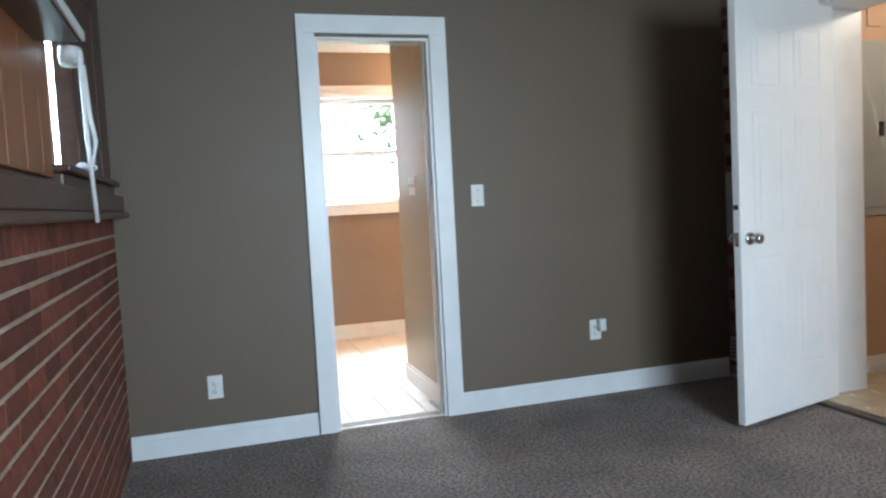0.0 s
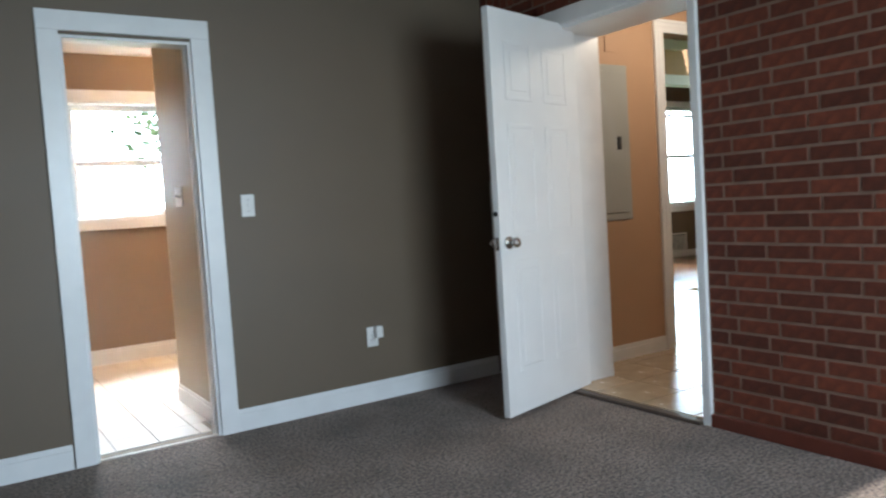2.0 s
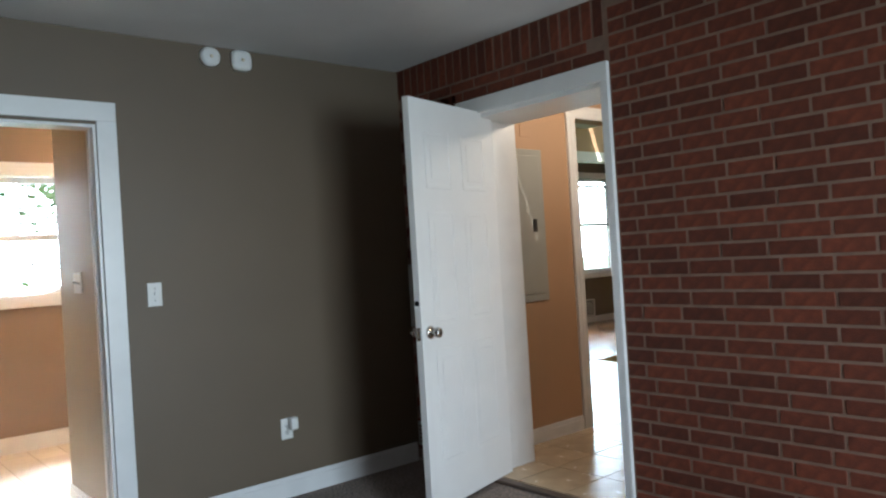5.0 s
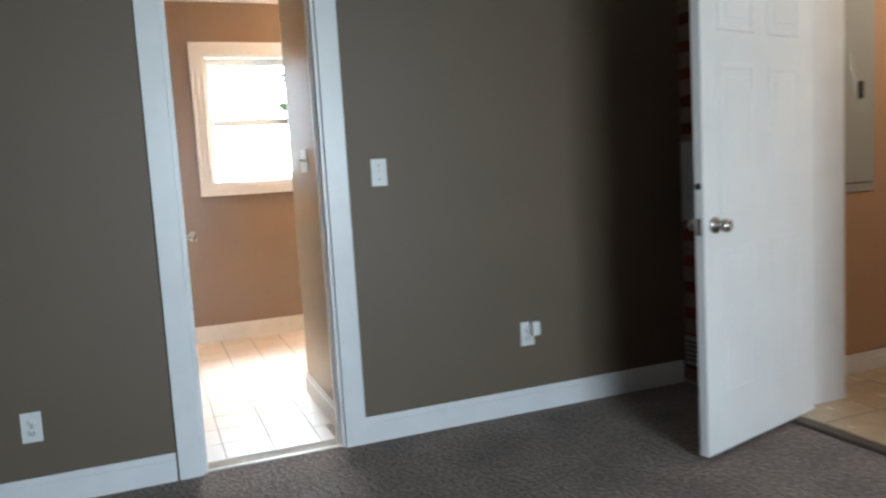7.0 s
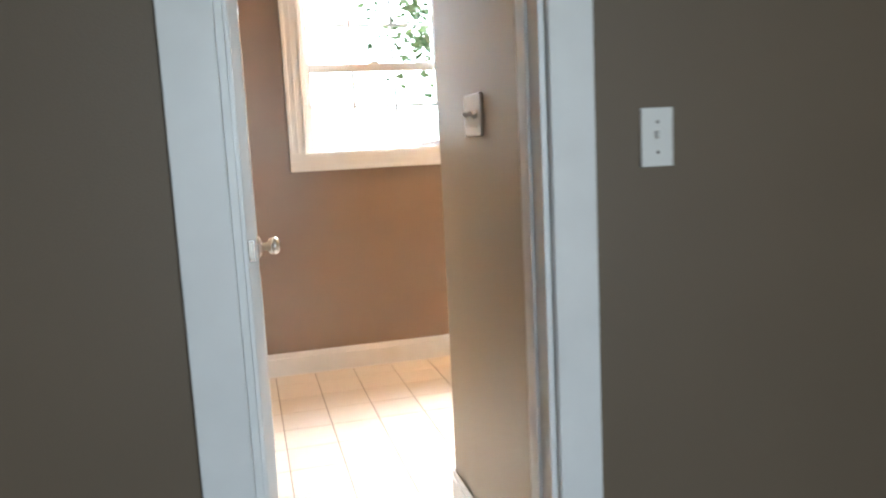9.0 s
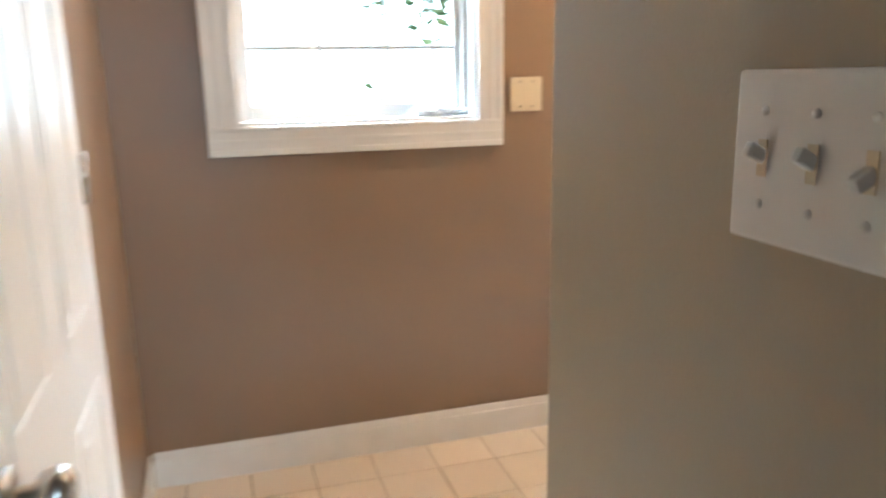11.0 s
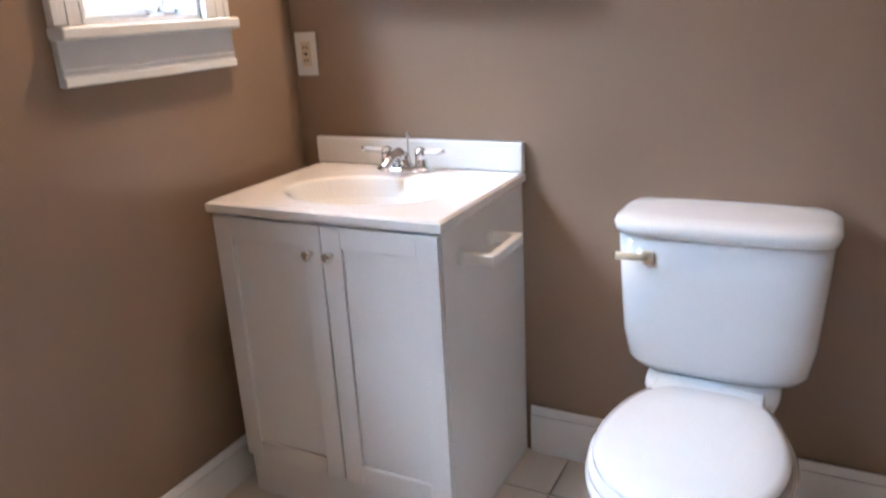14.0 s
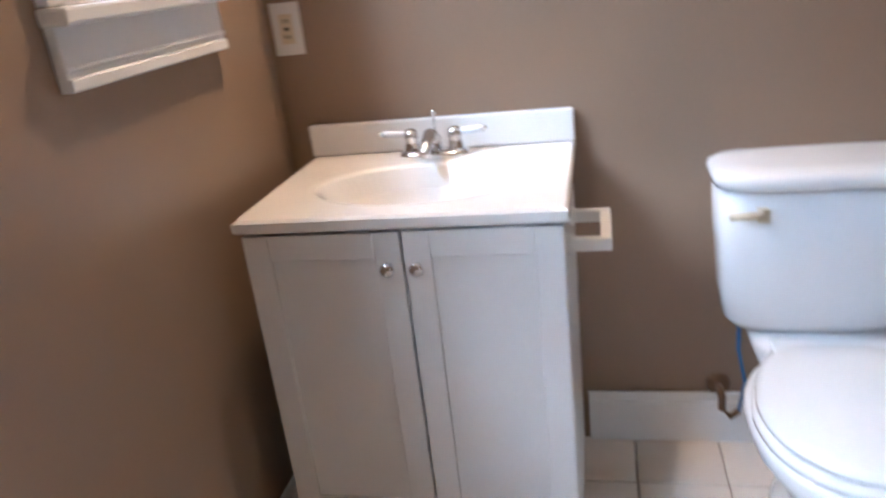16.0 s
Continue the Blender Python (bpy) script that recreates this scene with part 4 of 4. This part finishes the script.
def tree(x, y, h, spread, seed, trunk_r=0.16):
    r = random.Random(seed)
    root = thing("tree", (x, y, -0.5), "leafy green tree outside the bathroom window", "tree", "garden trees")
    tops = []
    trunk = tube([(x, y, -0.5), (x + 0.05, y, h * 0.25), (x - 0.05, y + 0.05, h * 0.55), (x, y, h * 0.85)], [trunk_r * 1.2, trunk_r, trunk_r * 0.7, trunk_r * 0.25], 12)
    part("trunk", trunk, M_BARK, root)
    for k in range(9):
        a, z = r.uniform(0, 6.28), h * r.uniform(0.3, 0.75)
        e = Vector((x + spread * 0.8 * math.cos(a), y + spread * 0.8 * math.sin(a), z + h * 0.18))
        part("limb", tube([(x, y, z), (Vector((x, y, z)) + e) / 2 + Vector((0, 0, 0.15)), e], [trunk_r * 0.4, trunk_r * 0.25, trunk_r * 0.08], 8), M_BARK, root)
        tops.append(e)
    verts, faces = [], []
    for k in range(5200):
        c = r.choice(tops) + Vector((r.gauss(0, spread * 0.33), r.gauss(0, spread * 0.33), r.gauss(0, h * 0.10)))
        q = Euler((r.uniform(0, 6), r.uniform(0, 6), r.uniform(0, 6))).to_matrix()
        s, n = r.uniform(0.05, 0.11), len(verts)
        for p in ((0, -1, 0), (0.5, 0, 0.15), (0, 1, 0), (-0.5, 0, 0.15)):
            verts.append(c + q @ (Vector(p) * s))
        faces.append((n, n + 1, n + 2, n + 3))
    me = bpy.data.meshes.new("crown")
    me.from_pydata([tuple(v) for v in verts], [], faces)
    me.materials.append(M_LEAF)
    ob = tagged(new("crown", me), kind="stuff")
    ob.parent = root
    ob.matrix_parent_inverse = Matrix.Translation(-BASE[root.name])


tree(4.4, 9.5, 4.6, 1.7, 2)
tree(6.7, 9.2, 8.0, 1.9, 8, 0.24)

# pieces: tiles and bricks
def piece_mesh(name, dx, dy, dz, bevel, material, jitter=0.0, seed=0):
    bm = bmesh.new()
    bmesh.ops.create_cube(bm, size=1, matrix=Matrix.Diagonal((dx, dy, dz, 1)))
    bmesh.ops.bevel(bm, geom=bm.edges[:], offset=bevel, segments=1, affect="EDGES")
    r = random.Random(seed)
    for v in bm.verts:
        v.co += Vector((r.uniform(-jitter, jitter), r.uniform(-jitter, jitter), r.uniform(-jitter, jitter)))
    me = bpy.data.meshes.new(name)
    bm.to_mesh(me)
    bm.free()
    me.materials.append(material)
    return me


def place(name, me, parent, x, y, z):
    ob = new(name, me)
    ob.location = (x, y, z)
    ob.parent = parent
    return ob


TX, TYP = 0.2085, 0.2130
gx = [0.312 + TX * k for k in range(-2, 11)]
gy = [1.815 + TYP * k for k in range(-8, 5)]
cache = {}
for i in range(len(gx) - 1):
    for j in range(len(gy) - 1):
        x0, x1 = max(gx[i], -0.008), min(gx[i + 1], VW - 0.001)
        y0, y1 = max(gy[j], 0.037), min(gy[j + 1], FAR - 0.001)
        if x1 - x0 < 0.02 or y1 - y0 < 0.02:
            continue
        if y0 < 0.12 and (x1 < 0.02 or x0 > 0.58):
            continue
        if y0 < 0.12:
            x0, x1 = max(x0, 0.016), min(x1, 0.584)
        key = (round(x1 - x0, 3), round(y1 - y0, 3))
        if key not in cache:
            cache[key] = piece_mesh("tile", key[0] - 0.005, key[1] - 0.005, 0.008, 0.0015, M_TILE)
        place("tile", cache[key], floor_bath, (x0 + x1) / 2, (y0 + y1) / 2, 0.0015)
HT = 0.335
hall_tile = piece_mesh("tile", HT - 0.008, HT - 0.008, 0.010, 0.002, M_HTILE)
for i in range(11):
    for j in range(11):
        hx, hy = 2.465 + HT * (i + 0.5), -2.19 + HT * (j + 0.5)
        place("tile", hall_tile, floor_hall, hx, hy, 0.0165)

BL, BH, J = 0.203, 0.0677, 0.0125
brick_meshes = [piece_mesh("brick", 0.012, BL - J, BH - J, 0.0022, M_BRICK, 0.0006, s) for s in range(6)]
half_meshes = [piece_mesh("brick", 0.012, BL / 2 - J, BH - J, 0.0022, M_BRICK, 0.0006, 20 + s) for s in range(4)]
three_meshes = [piece_mesh("brick", 0.012, BL * 0.75 - J, BH - J, 0.0022, M_BRICK, 0.0006, 30 + s) for s in range(4)]
rng = random.Random(11)
rest = bmesh.new()
flush = 0.0026


def rest_brick(x, y0, y1, z0, z1):
    box(rest, x - 0.006 + flush, x + 0.006 + flush, y0 + J / 2, y1 - J / 2, z0 + J / 2, z1 - J / 2)


# right wall, courses from the door casing back towards the first room
for c in range(36):
    z = 0.062 + BH * c
    if z + BH > CEIL:
        break
    y = -1.647
    lead = 0.5 if c % 2 else 0.75
    ym = y - BL * lead
    place("brick", rng.choice(half_meshes if c % 2 else three_meshes), wall_brick_right, RX + flush, (y + ym) / 2, z + BH / 2).location.x += rng.uniform(-0.001, 0.001)
    y = ym
    while y > -3.15:
        ob = place("brick", rng.choice(brick_meshes), wall_brick_right, RX + flush + rng.uniform(-0.001, 0.001), y - BL / 2, z + BH / 2)
        y -= BL
    while y > BY + BL:
        rest_brick(RX, y - BL, y, z, z + BH)
        y -= BL
# beside and over the door
for c in range(36):
    z = 0.0 + BH * c
    if z + BH > 2.30:
        break
    if z < 2.17:
        y = -0.005 if c % 2 else -0.10
        while y - BL > -0.56:
            rest_brick(RX, y - BL, y, z, z + BH)
            y -= BL
        if y > -0.555:
            rest_brick(RX, -0.558, y, z, z + BH)
y = 0.0
for c in range(2):
    z, y = 2.178 + 0.06 * c, -0.005 - 0.1 * c
    while y - BL > -1.66:
        rest_brick(RX, y - BL, y, z, z + 0.06)
        y -= BL
y = -0.005
while y - BH > -1.67:
    place("soldier_brick", cache.setdefault("soldier", piece_mesh("soldier_brick", 0.012, BH - J, 0.18, 0.0022, M_BRICK, 0.001, 3)), wall_brick_right, RX + flush + rng.uniform(-0.002, 0.002), y - BH / 2, 2.395)
    y -= BH
part("brick_rest", rest, M_BRICKJ, wall_brick_right)["kind"] = "stuff"

# left wall
rest = bmesh.new()
flush = -0.0026
for c in range(16):
    z = 0.005 + BH * c
    y = -0.004 - (BL / 2 if c % 2 else 0)
    if c % 2:
        place("brick", rng.choice(half_meshes), wall_brick_left, LX + flush, -0.004 - BL / 4, z + BH / 2)
    while y > -3.45:
        place("brick", rng.choice(brick_meshes), wall_brick_left, LX + flush + rng.uniform(-0.001, 0.001), y - BL / 2, z + BH / 2)
        y -= BL
    while y > BY + BL:
        rest_brick(LX, y - BL, y, z, z + BH)
        y -= BL
y = -0.004
while y > BY + BH:
    rest_brick(LX, y - BH, y, 0.005 + BH * 16, 1.172)
    y -= BH
part("brick_rest", rest, M_BRICKJ, wall_brick_left)["kind"] = "stuff"
